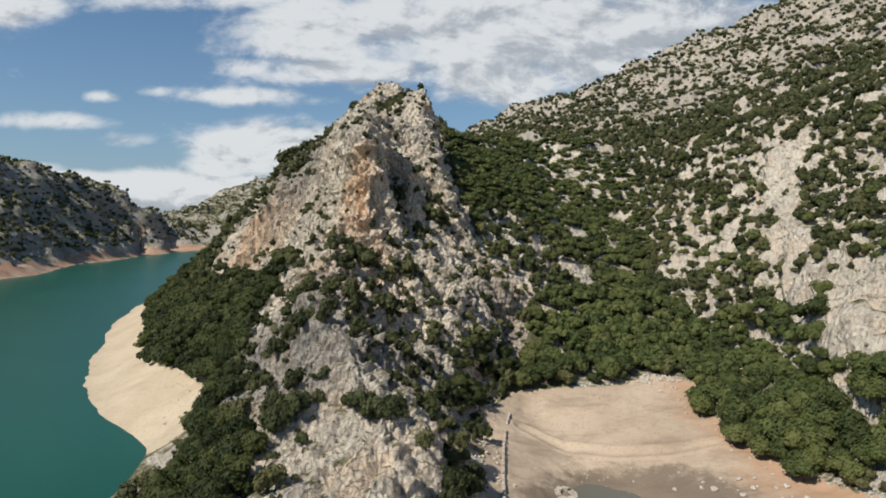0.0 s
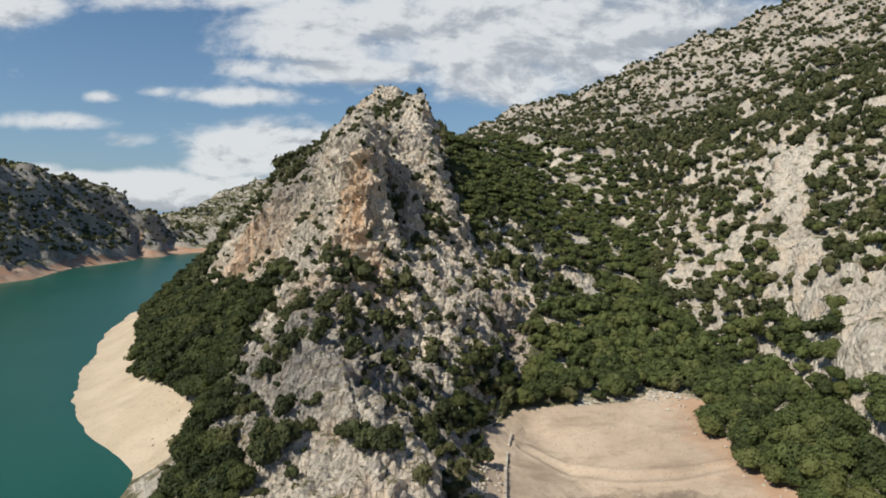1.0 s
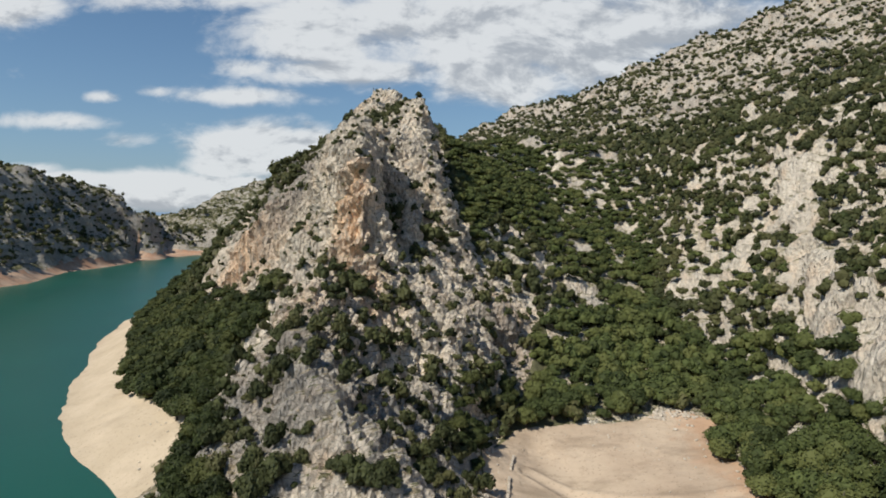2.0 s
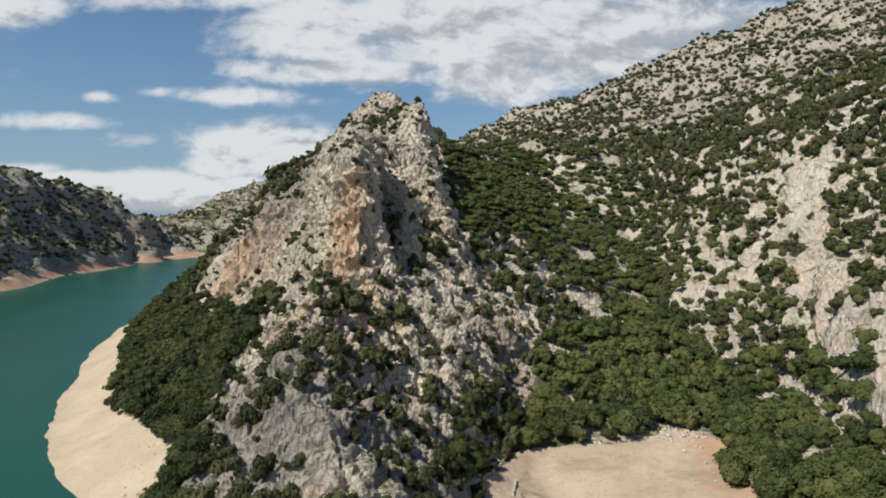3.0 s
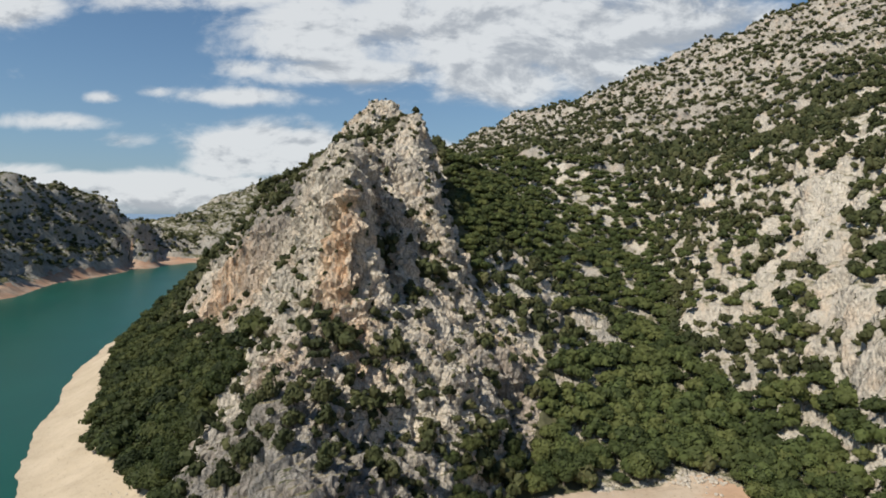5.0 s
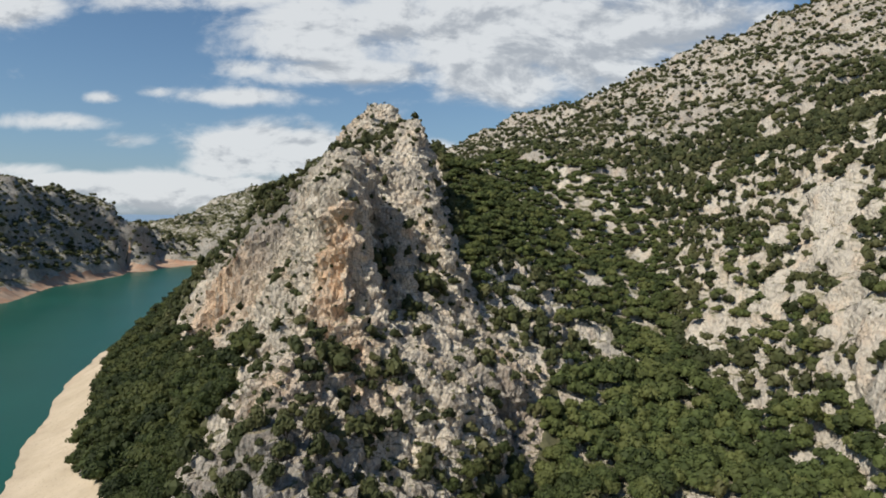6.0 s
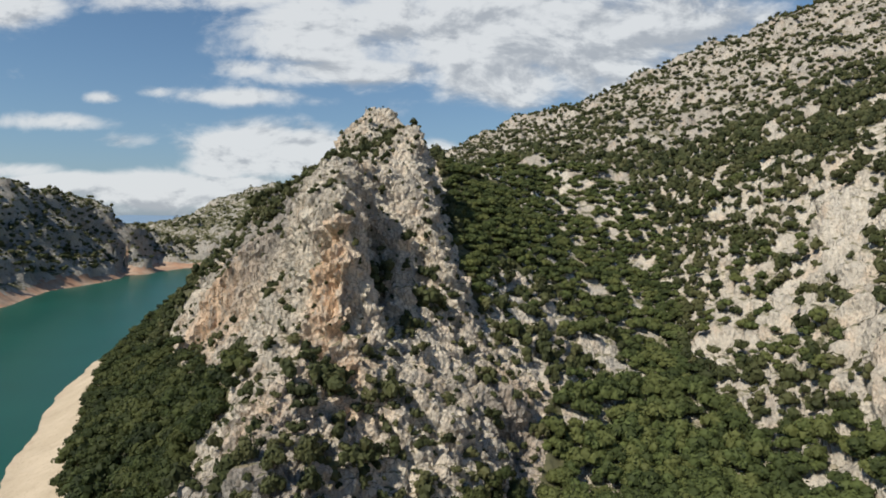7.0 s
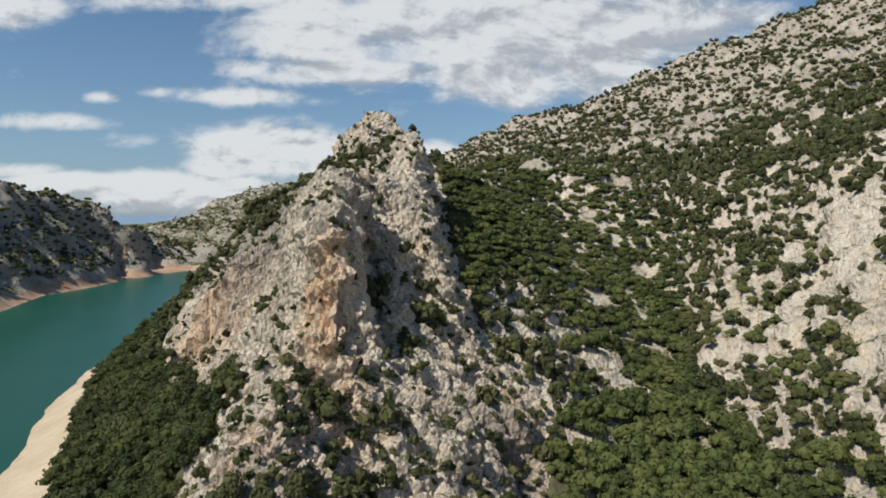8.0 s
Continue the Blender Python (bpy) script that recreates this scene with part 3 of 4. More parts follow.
def shape_ground():
    z = base_height(GX, GY)
    out = np.maximum(np.maximum(X0 - GX, GX - X1), np.maximum(Y0 - GY, GY - Y1))
    z = np.where(out > 0, z + (np.minimum(z, 25) - z) * np.clip(out / 900, 0, 1), z)
    dzx, dzy = np.gradient(z, XS, axis=1), np.gradient(z, YS, axis=0)
    n = np.stack([-dzx, -dzy, np.ones_like(z)], -1)
    steep = 1 - 1 / np.linalg.norm(n, axis=-1)
    n /= np.linalg.norm(n, axis=-1, keepdims=True)
    rock, pale, sand = (masked(m, GX, GY) for m in (ROCKY, PALEY, SANDY))
    high = np.clip((z - 4) / 8, 0, 1) * (1 - sand)
    push, tone = np.zeros_like(z), np.zeros_like(z)
    on = rock * high > 0.02
    x, y, zz = GX[on], GY[on], z[on]
    wx = x + 3.0 * (rough(x, y, zz, 7.0, 3, 11) - 0.5)
    wy = y + 3.0 * (rough(x, y, zz, 7.0, 3, 12) - 0.5)
    # the beds dip away to either side of the fin: blocks lie along the dip, with smaller ones on them, and deep joints
    side = np.where(x + 0.12 * (y - 160) < -16, -1.0, 1.0)
    along = 0.6 * (0.77 * side * wx - 0.64 * zz)
    dx, dz = wx - 0.77 * side * along, zz + 0.64 * along
    big, gap = blocks(wx + 0.35 * zz, wy - 0.2 * zz, zz * 0.6, 7.0, 3)
    mid, crack = blocks(dx, wy, dz, 2.4, 5)
    crag = rough(x, y, zz * 0.6, 13.0, 6, 3, True) - 0.56
    # ribs and ledges along the dip
    far_along = 0.82 * (0.77 * side * wx - 0.64 * zz)
    ledge = rough(wx - 0.77 * side * far_along, wy * 0.7, zz + 0.64 * far_along, 5.5, 4, 27, True) - 0.56
    pocket = np.clip(rough(x, y, zz, 4.5, 3, 13) - 0.6, 0, 1)
    fine = rough(x, y, zz * 0.8, 1.6, 3, 9) - 0.5
    # thin beds dip across the face and break off in steps
    bed = (0.64 * side * x + 0.12 * y + 0.77 * zz + 5.0 * (rough(x, y, zz, 15.0, 3, 15) - 0.5)) / 4.2
    bed = bed - np.floor(bed)
    step = (bed ** 1.6 - 0.4) * (0.35 + 0.65 * (rough(x, y, zz, 9.0, 2, 16) > 0.46))
    small, _ = blocks(dx, wy, dz, 1.1, 7)
    hole, rim = blocks(dx, wy, dz, 2.6, 21)
    hole = np.clip(hole - 0.55, 0, 1) * np.clip(rim / 0.35, 0, 1)
    bold = 0.6 + 0.5 * np.clip(steep[on] * 1.6, 0, 1)
    push[on] = (rock * high)[on] * bold * (1.2 * (big - 0.5) - 1.1 * np.exp(-(gap / 0.1) ** 2) + 1.6 * crag + 6.5 * ledge
                                          + 1.1 * (mid - 0.5) - 1.0 * np.exp(-(crack / 0.14) ** 2) - 3.4 * pocket - 3.4 * hole + 0.6 * (small - 0.5) + 0.8 * fine + 1.3 * step)
    tone[on] = 0.4 * mid + 0.35 * small + 0.25 * big
    knob = rough(GX, GY, z * 0.6, 3.0, 4, 9) - 0.5
    lump = np.zeros_like(z)
    on = pale * high * (1 - rock) > 0.02
    x, y, zz = GX[on], GY[on], z[on]
    wx = x + 4.0 * (rough(x, y, zz, 9.0, 3, 14) - 0.5)
    block, gap = blocks(wx, y, zz * 0.6, 9.0, 17)
    chip, _ = blocks(wx, y, zz * 0.8, 3.4, 19)
    lump[on] = 2.0 * (chip - 0.5) + 2.8 * (block - 0.5) - 0.5 * np.exp(-(gap / 0.2) ** 2)
    # ribs of paler rock run down the eastern slope
    across, along = GX * 0.55 - GY * 0.83 + 8 * (rough(GX, GY, z, 30.0, 2, 33) - 0.5), GX * 0.83 + GY * 0.55
    rib = rough(across, along * 0.33, z * 0.2, 17.0, 5, 31, True) - 0.56
    push += pale * high * (1 - rock) * (10.0 * rib + 3.5 * knob + 1.3 * lump)
    wide = rough(GX, GY, z, 60.0, 6, 51, True) - 0.56
    far = np.clip((np.hypot(GX, GY) - 260) / 200, 0, 1) * high * (1 - rock)
    push += far * (26 * wide + 9 * (rough(GX, GY, z, 16.0, 4, 55, True) - 0.56))
    on = far > 0.02
    x, y, zz = GX[on], GY[on], z[on]
    crags = np.zeros_like(z)
    slab, gap = blocks(x + 6 * (rough(x, y, zz, 20.0, 2, 57) - 0.5), y, zz * 0.7, 26.0, 23)
    chunk, _ = blocks(x, y, zz * 0.6, 12.0, 25)
    crags[on] = 8.0 * (slab - 0.5) - 3.0 * np.exp(-(gap / 0.15) ** 2) + 4.5 * (chunk - 0.5)
    push += far * crags
    shore = (GX < -240) * np.clip(z / 2, 0, 1) * np.clip((16 - z) / 6, 0, 1)
    push += shore * (3.0 * (rough(GX, GY, z, 14.0, 4, 63, True) - 0.56))
    push += (1 - rock) * high * 0.8 * (rough(GX, GY, z, 6.0, 4, 61) - 0.5)
    rut = way_from(TRACK, GX, GY)
    push += 0.3 * np.exp(-((rut - 2.0) / 0.6) ** 2) - 0.35 * np.exp(-(rut / 1.2) ** 2)
    calm = np.clip(np.abs(z) / 1.6, 0.08, 1)
    push += calm * sand * ((GX < -40) * 0.05 * np.sin(z * 9 + 4 * rough(GX, GY, z, 12.0, 2, 77)) + np.where(GX > 0, 0.55, 0.25) * (rough(GX, GY, z, 1.8, 3, 75) - 0.5))
    push += (GX < -40) * sand * 0.8 * (rough(GX, GY, 0 * z, 13.0, 3, 83) - 0.5)
    push += sand * 1.6 * (rough(GX, GY, z, 9.0, 3, 79) - 0.5) * np.exp(-((GX - 28) ** 2 + (GY - 100) ** 2) / 260)
    push += calm * sand * 0.5 * (rough(GX, GY, z, 5.0, 5, 71) - 0.5)
    return np.stack([GX, GY, z], -1) + n * push[..., None], n, tone


GROUND, NORMAL, TONE = shape_ground()


def ground_at(x, y):
    """The ground's own point nearest in plan, and its normal."""
    i = np.clip(np.searchsorted(XS, x), 1, len(XS) - 1)
    i = np.where(np.abs(XS[i] - x) < np.abs(XS[i - 1] - x), i, i - 1)
    j = np.clip(np.searchsorted(YS, y), 1, len(YS) - 1)
    j = np.where(np.abs(YS[j] - y) < np.abs(YS[j - 1] - y), j, j - 1)
    return GROUND[j, i], NORMAL[j, i]


def raw_mesh(name, verts, tris=None, quads=None, smooth=False):
    mesh = bpy.data.meshes.new(name)
    faces = np.concatenate([f.reshape(-1) for f in (tris, quads) if f is not None and len(f)])
    sizes = np.concatenate([np.full(len(f), k) for f, k in ((tris, 3), (quads, 4)) if f is not None and len(f)])
    mesh.vertices.add(len(verts))
    mesh.vertices.foreach_set("co", np.asarray(verts, np.float32).reshape(-1))
    mesh.loops.add(len(faces))
    mesh.loops.foreach_set("vertex_index", faces.astype(np.int32))
    mesh.polygons.add(len(sizes))
    mesh.polygons.foreach_set("loop_start", np.concatenate([[0], np.cumsum(sizes)[:-1]]).astype(np.int32))
    mesh.polygons.foreach_set("loop_total", sizes.astype(np.int32))
    mesh.polygons.foreach_set("use_smooth", np.full(len(sizes), smooth))
    mesh.update(calc_edges=True)
    return mesh


def build_ground():
    ny, nx = GX.shape
    index = np.arange(ny * nx).reshape(ny, nx)
    quads = np.stack([index[:-1, :-1], index[:-1, 1:], index[1:, 1:], index[1:, :-1]], -1).reshape(-1, 4)
    cx = ((GX[:-1, :-1] + GX[1:, 1:]) / 2).reshape(-1)
    cy = ((GY[:-1, :-1] + GY[1:, 1:]) / 2).reshape(-1)
    cz = GROUND[:-1, :-1, 2].reshape(-1)
    kind = np.where(cz < 0.6, 5, 0)
    kind[(cx > 30) | (cy > 345)] = 3
    kind[inside(WOOD_WEST, cx, cy) | inside(WOOD_FRONT, cx, cy)] = 0
    kind[inside(PALE, cx, cy) | inside(MIXED, cx, cy)] = 3
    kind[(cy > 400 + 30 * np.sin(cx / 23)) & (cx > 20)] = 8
    kind[(cy > 430) & (cx < -60)] = 4
    kind[cx < -240] = 4
    bank = (cx < -240) & (cz < np.where(cy > 720, 5, 8.5) + 2.5 * np.sin(cx / 31) * np.sin(cy / 23)) & (cy < 860) & (cx > -420)
    kind[bank] = 6
    kind[inside(ROCK, cx, cy) | ((cx < 8) & (cx > -75) & (cy < 124) & (cy > 40) & (cz > -6))] = 1
    kind[(cx < -40) & (cx > -240) & (cy < 360) & (cy > 119) & (cz < 1.0 + 0.5 * np.sin(cy / 6))] = 2
    kind[inside(SPIT, cx, cy)] = 2
    kind[inside(COVE, cx, cy)] = 7
    spots = [(-24, 161, 4.5, 1.0), (-21, 157, 3.5, 0.9), (-17, 150, 4, 0.7), (-16, 143, 4, 0.6), (-72, 226, 13, 0.75), (-60, 205, 12, 0.4), (-28, 135, 6, 0.4), (20, 176, 10, 0.3)]
    rust = sum(w * np.exp(-((GX - a) ** 2 + (GY - b) ** 2) / r ** 2) for a, b, r, w in spots)
    names = {0: ("ground", WOOD_FLOOR, "dark leaf litter and soil beneath the oak woods", "woodland floor"),
             1: ("rock_peak", PEAK, "craggy grey limestone peak with rust stains and clefts", "rock peak"),
             2: ("sand_spit", SAND, "pale bare sand spit curving along the reservoir shore", "beach"),
             3: ("mountain_slope", SLOPE, "steep pale limestone mountainside with scree and scrub", "mountain"),
             8: ("high_mountain", HIGH, "high limestone mountainside, its grey put in for haze, speckled with dark scrub", "mountain"),
             4: ("far_mountain", FAR, "distant grey rocky mountainside dotted with scrub", "mountain"),
             5: ("lake_bed", BANK, "earthy bed of the reservoir under the water", "lake bed"),
             6: ("lake_bank", BANK, "bare reddish drawdown bank along the reservoir", "bank"),
             7: ("cove_floor", SILT, "dry beige silt floor of the drained cove", "cove floor")}
    flat = GROUND.reshape(-1, 3)
    for k, (name, mat, label, category) in names.items():
        f = quads[kind == k]
        if not len(f):
            continue
        used, inverse = np.unique(f, return_inverse=True)
        mesh = raw_mesh(name, flat[used], quads=inverse.reshape(-1, 4), smooth=k != 1)
        if k == 1:
            layer = mesh.attributes.new("rust", "FLOAT", "POINT")
            layer.data.foreach_set("value", np.clip(rust.reshape(-1)[used], 0, 1).astype(np.float32))
            # soft round spots where the rock turns grey: x, y, radius, weight
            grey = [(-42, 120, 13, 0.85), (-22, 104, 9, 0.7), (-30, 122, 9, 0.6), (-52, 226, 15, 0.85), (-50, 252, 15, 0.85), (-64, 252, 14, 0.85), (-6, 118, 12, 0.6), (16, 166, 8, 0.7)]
            layer = mesh.attributes.new("greyed", "FLOAT", "POINT")
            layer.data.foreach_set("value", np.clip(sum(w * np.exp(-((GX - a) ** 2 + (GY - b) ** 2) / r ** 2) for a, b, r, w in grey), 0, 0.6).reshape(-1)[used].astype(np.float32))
            layer = mesh.attributes.new("block", "FLOAT", "POINT")
            layer.data.foreach_set("value", TONE.reshape(-1)[used].astype(np.float32))
        mesh.materials.append(mat)
        tagged(new(name, mesh), label, category, kind="structure")


build_ground()


def sheet(name, outline, z, mat, label, category):
    bm = bmesh.new()
    bm.faces.new([bm.verts.new((x, y, z)) for x, y in outline])
    mesh = bpy.data.meshes.new(name)
    bm.to_mesh(mesh)
    bm.free()
    mesh.materials.append(mat)
    return tagged(new(name, mesh), label, category, kind="structure")


sheet("water", [(-480, -700), (-45, -700), (-30, 60), (-50, 128), (-90, 230), (-110, 330), (-110, 480), (-150, 660), (-260, 850), (-420, 850), (-480, 600)], 0.0, LAKE, "still turquoise green reservoir water", "lake")
sheet("pool", [(34 + 15 * math.cos(a / 24 * math.tau), 91 + 24 * math.sin(a / 24 * math.tau)) for a in range(24)], -2.95, POOL, "shallow brown pool left on the cove floor", "pool")


def far_hills():
    """Low hills at the horizon; the haze of distance is put into their blue colour."""
    xs = np.linspace(-4200, 4200, 160)
    top = 30 + 50 * rough(xs, xs * 0, xs * 0, 700.0, 5, 81)
    rows = [np.column_stack([xs, 3700 - 0.00003 * xs ** 2 - d, h]) for d, h in ((0, top * 0 + 5), (300, top), (900, top * 0 + 5))]
    n = len(xs)
    quads = [[r * n + i, r * n + i + 1, (r + 1) * n + i + 1, (r + 1) * n + i] for r in range(2) for i in range(n - 1)]
    mesh = raw_mesh("backdrop", np.concatenate(rows), quads=np.array(quads), smooth=True)
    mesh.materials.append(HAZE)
    tagged(new("backdrop", mesh), "blue hazy hills along the far horizon", "hills", kind="structure")


far_hills()


# ---------------------------------------------------------------- trees and scrub
def ball(level):
    bm = bmesh.new()
    bmesh.ops.create_icosphere(bm, subdivisions=level, radius=1.0)
    v = np.array([p.co[:] for p in bm.verts])
    f = np.array([[q.index for q in p.verts] for p in bm.faces])
    bm.free()
    return v, f


def crown_shape(rng, lobes, level, leaves, leaf, squat, lift):
    """A crown of unit half width: uneven lobes, filled by dark inner clumps and covered by leaf sprays. Verts, triangles."""
    bv, bf = ball(level)
    verts, tris, at = [], [], 0
    centres = []
    for k in range(lobes):
        a = k / max(1, lobes - 1) * math.tau + rng.uniform(-0.5, 0.5)
        d = 0.0 if k == 0 else rng.uniform(0.35, 0.62)
        r = rng.uniform(0.5, 0.62) if k == 0 and lobes > 1 else rng.uniform(0.34, 0.5)
        if lobes == 1:
            r = 0.88
        centres.append((np.array([d * math.cos(a), d * math.sin(a), lift + rng.uniform(-0.16, 0.22) + (0.12 if k == 0 else 0)]), r))
    for c, r in centres:
        v = bv * (r * (0.9 + 0.25 * (rng.random(len(bv)) - 0.5)))[:, None] * np.array([1, 1, squat]) + c
        verts.append(v), tris.append(bf + at)
        at += len(v)
    per = leaves // len(centres)
    for c, r in centres:
        d = rng.normal(size=(per, 3))
        d[:, 2] = np.abs(d[:, 2]) * 1.1 - 0.35
        d /= np.linalg.norm(d, axis=1, keepdims=True)
        p = c + d * r * rng.uniform(0.88, 1.12, (per, 1)) * np.array([1, 1, squat])
        n = d + rng.normal(size=(per, 3)) * 0.38 + np.array([0, 0, 0.25])
        n /= np.linalg.norm(n, axis=1, keepdims=True)
        s = np.cross(n, rng.normal(size=(per, 3)))
        s /= np.linalg.norm(s, axis=1, keepdims=True)
        t = np.cross(n, s)
        w, h = leaf * rng.uniform(0.7, 1.3, (per, 1)), leaf * rng.uniform(0.6, 1.1, (per, 1))
        q = np.stack([p - s * w, p - t * h * 0.7 + n * leaf * 0.25, p + s * w, p + t * h], 1).reshape(-1, 3)
        k = at + 4 * np.arange(per)[:, None]
        tris.append(np.concatenate([k + [0, 1, 2], k + [0, 2, 3]]))
        verts.append(q)
        at += len(q)
    return np.concatenate(verts), np.concatenate(tris)


def stem_shape(rng, height, thick, limbs):
    """A tapered, bent trunk with limbs that part from it. Verts, triangles."""
    verts, tris = [], []

    def tube(path, radii, sides=6):
        at = sum(len(v) for v in verts)
        ring = np.array([[math.cos(a / sides * math.tau), math.sin(a / sides * math.tau), 0] for a in range(sides)])
        verts.append(np.concatenate([np.array(p) + ring * r for p, r in zip(path, radii)]))
        for k in range(len(path) - 1):
            for a in range(sides):
                p, q = at + k * sides + a, at + k * sides + (a + 1) % sides
                tris.append([[p, q, q + sides], [p, q + sides, p + sides]])

    bend = rng.uniform(-0.12, 0.12, 2) * height
    path = [(bend[0] * f * f, bend[1] * f * f, height * f - 0.12 * (f == 0)) for f in (0, 0.25, 0.5, 0.8, 1.0)]
    tube(path, [thick * r for r in (1.35, 1.0, 0.8, 0.5, 0.2)])
    for k in range(limbs):
        a = k / limbs * math.tau + rng.uniform(-0.4, 0.4)
        f = rng.uniform(0.35, 0.6)
        s = np.array([bend[0] * f * f, bend[1] * f * f, height * f])
        e = s + np.array([math.cos(a), math.sin(a), 0.8]) * height * 0.42
        tube([s, (s + e) / 2 + (0, 0, 0.05), e], [thick * 0.5, thick * 0.35, thick * 0.12], 5)
    return np.concatenate(verts), np.array(tris).reshape(-1, 3)


def make_templates(name, count, seed, stem=None, **shape):
    out = []
    for k in range(count):
        rng = np.random.default_rng(seed + k)
        crown = crown_shape(rng, **shape)
        out.append((crown, stem_shape(rng, *stem) if stem else None))
    return out


def seen(x, y):
    """The stretch of country that the flight looks over."""
    return np.abs(x) < 0.8 * np.asarray(y) + 14


def jittered(poly_or_box, spacing, rng):
    xs, ys = [p[0] for p in poly_or_box], [p[1] for p in poly_or_box]
    gx, gy = np.meshgrid(np.arange(min(xs), max(xs), spacing), np.arange(min(ys), max(ys), spacing))
    gx = gx + rng.uniform(-0.48, 0.48, gx.shape) * spacing
    gy = gy + rng.uniform(-0.48, 0.48, gy.shape) * spacing
    keep = inside(poly_or_box, gx, gy) & seen(gx, gy)
    return gx[keep], gy[keep]


def scatter(name, spots, templates, mat, label, category):
    """All crowns far off, or too many to count, as one mesh. spots: x, y, z, half width, half height, and a tone where it is known."""
    if not len(spots):
        return
    rng = np.random.default_rng(len(spots))
    which = rng.integers(0, len(templates), len(spots))
    verts, tris, tint, at = [], [], [], 0
    for k, ((v, f), _) in enumerate(templates):
        s = spots[which == k]
        if not len(s):
            continue
        a = rng.uniform(0, math.tau, len(s))[:, None]
        x = v[None, :, 0] * np.cos(a) - v[None, :, 1] * np.sin(a)
        y = v[None, :, 0] * np.sin(a) + v[None, :, 1] * np.cos(a)
        p = np.stack([x * s[:, 3:4] + s[:, 0:1], y * s[:, 3:4] + s[:, 1:2], v[None, :, 2] * s[:, 4:5] + s[:, 2:3]], -1)
        verts.append(p.reshape(-1, 3))
        tris.append((f[None] + at + len(v) * np.arange(len(s))[:, None, None]).reshape(-1, 3))
        tint.append(np.repeat(s[:, 5] if s.shape[1] > 5 else rng.random(len(s)), len(v)))
        at += len(s) * len(v)
    mesh = raw_mesh(name, np.concatenate(verts), tris=np.concatenate(tris))
    mesh.attributes.new("tint", "FLOAT", "POINT").data.foreach_set("value", np.concatenate(tint).astype(np.float32))
    mesh.materials.append(mat)
    tagged(new(name, mesh), label, category, kind="stuff")


def plant(name, spots, templates, mat, label, category, group, crown_name, stem_name, sink):
    """Single plants, each with its stem and crown; alike ones share their meshes."""
    built = []
    for (cv, cf), (sv, sf) in templates:
        thing = new(name)
        c, s = raw_mesh(crown_name, cv, tris=cf), raw_mesh(stem_name, sv, tris=sf, smooth=True)
        c.materials.append(mat), s.materials.append(BARK)
        for part_name, mesh in ((stem_name, s), (crown_name, c)):
            new(part_name, mesh).parent = thing
        tagged(thing, label, category, group)
        built.append(thing)
    rng = np.random.default_rng(len(spots) + 5)
    fresh = set(range(len(built)))
    for n, (x, y, z, w, h) in enumerate(spots[:, :5]):
        k = n % len(built)
        m = pose(x, y, z - sink, 0, 0, rng.uniform(0, 360))
        if k in fresh:
            fresh.discard(k)
            thing = built[k]
            thing.matrix_basis = m
        else:
            thing = copy_thing(built[k], m)
        thing.scale = (w, w, h)


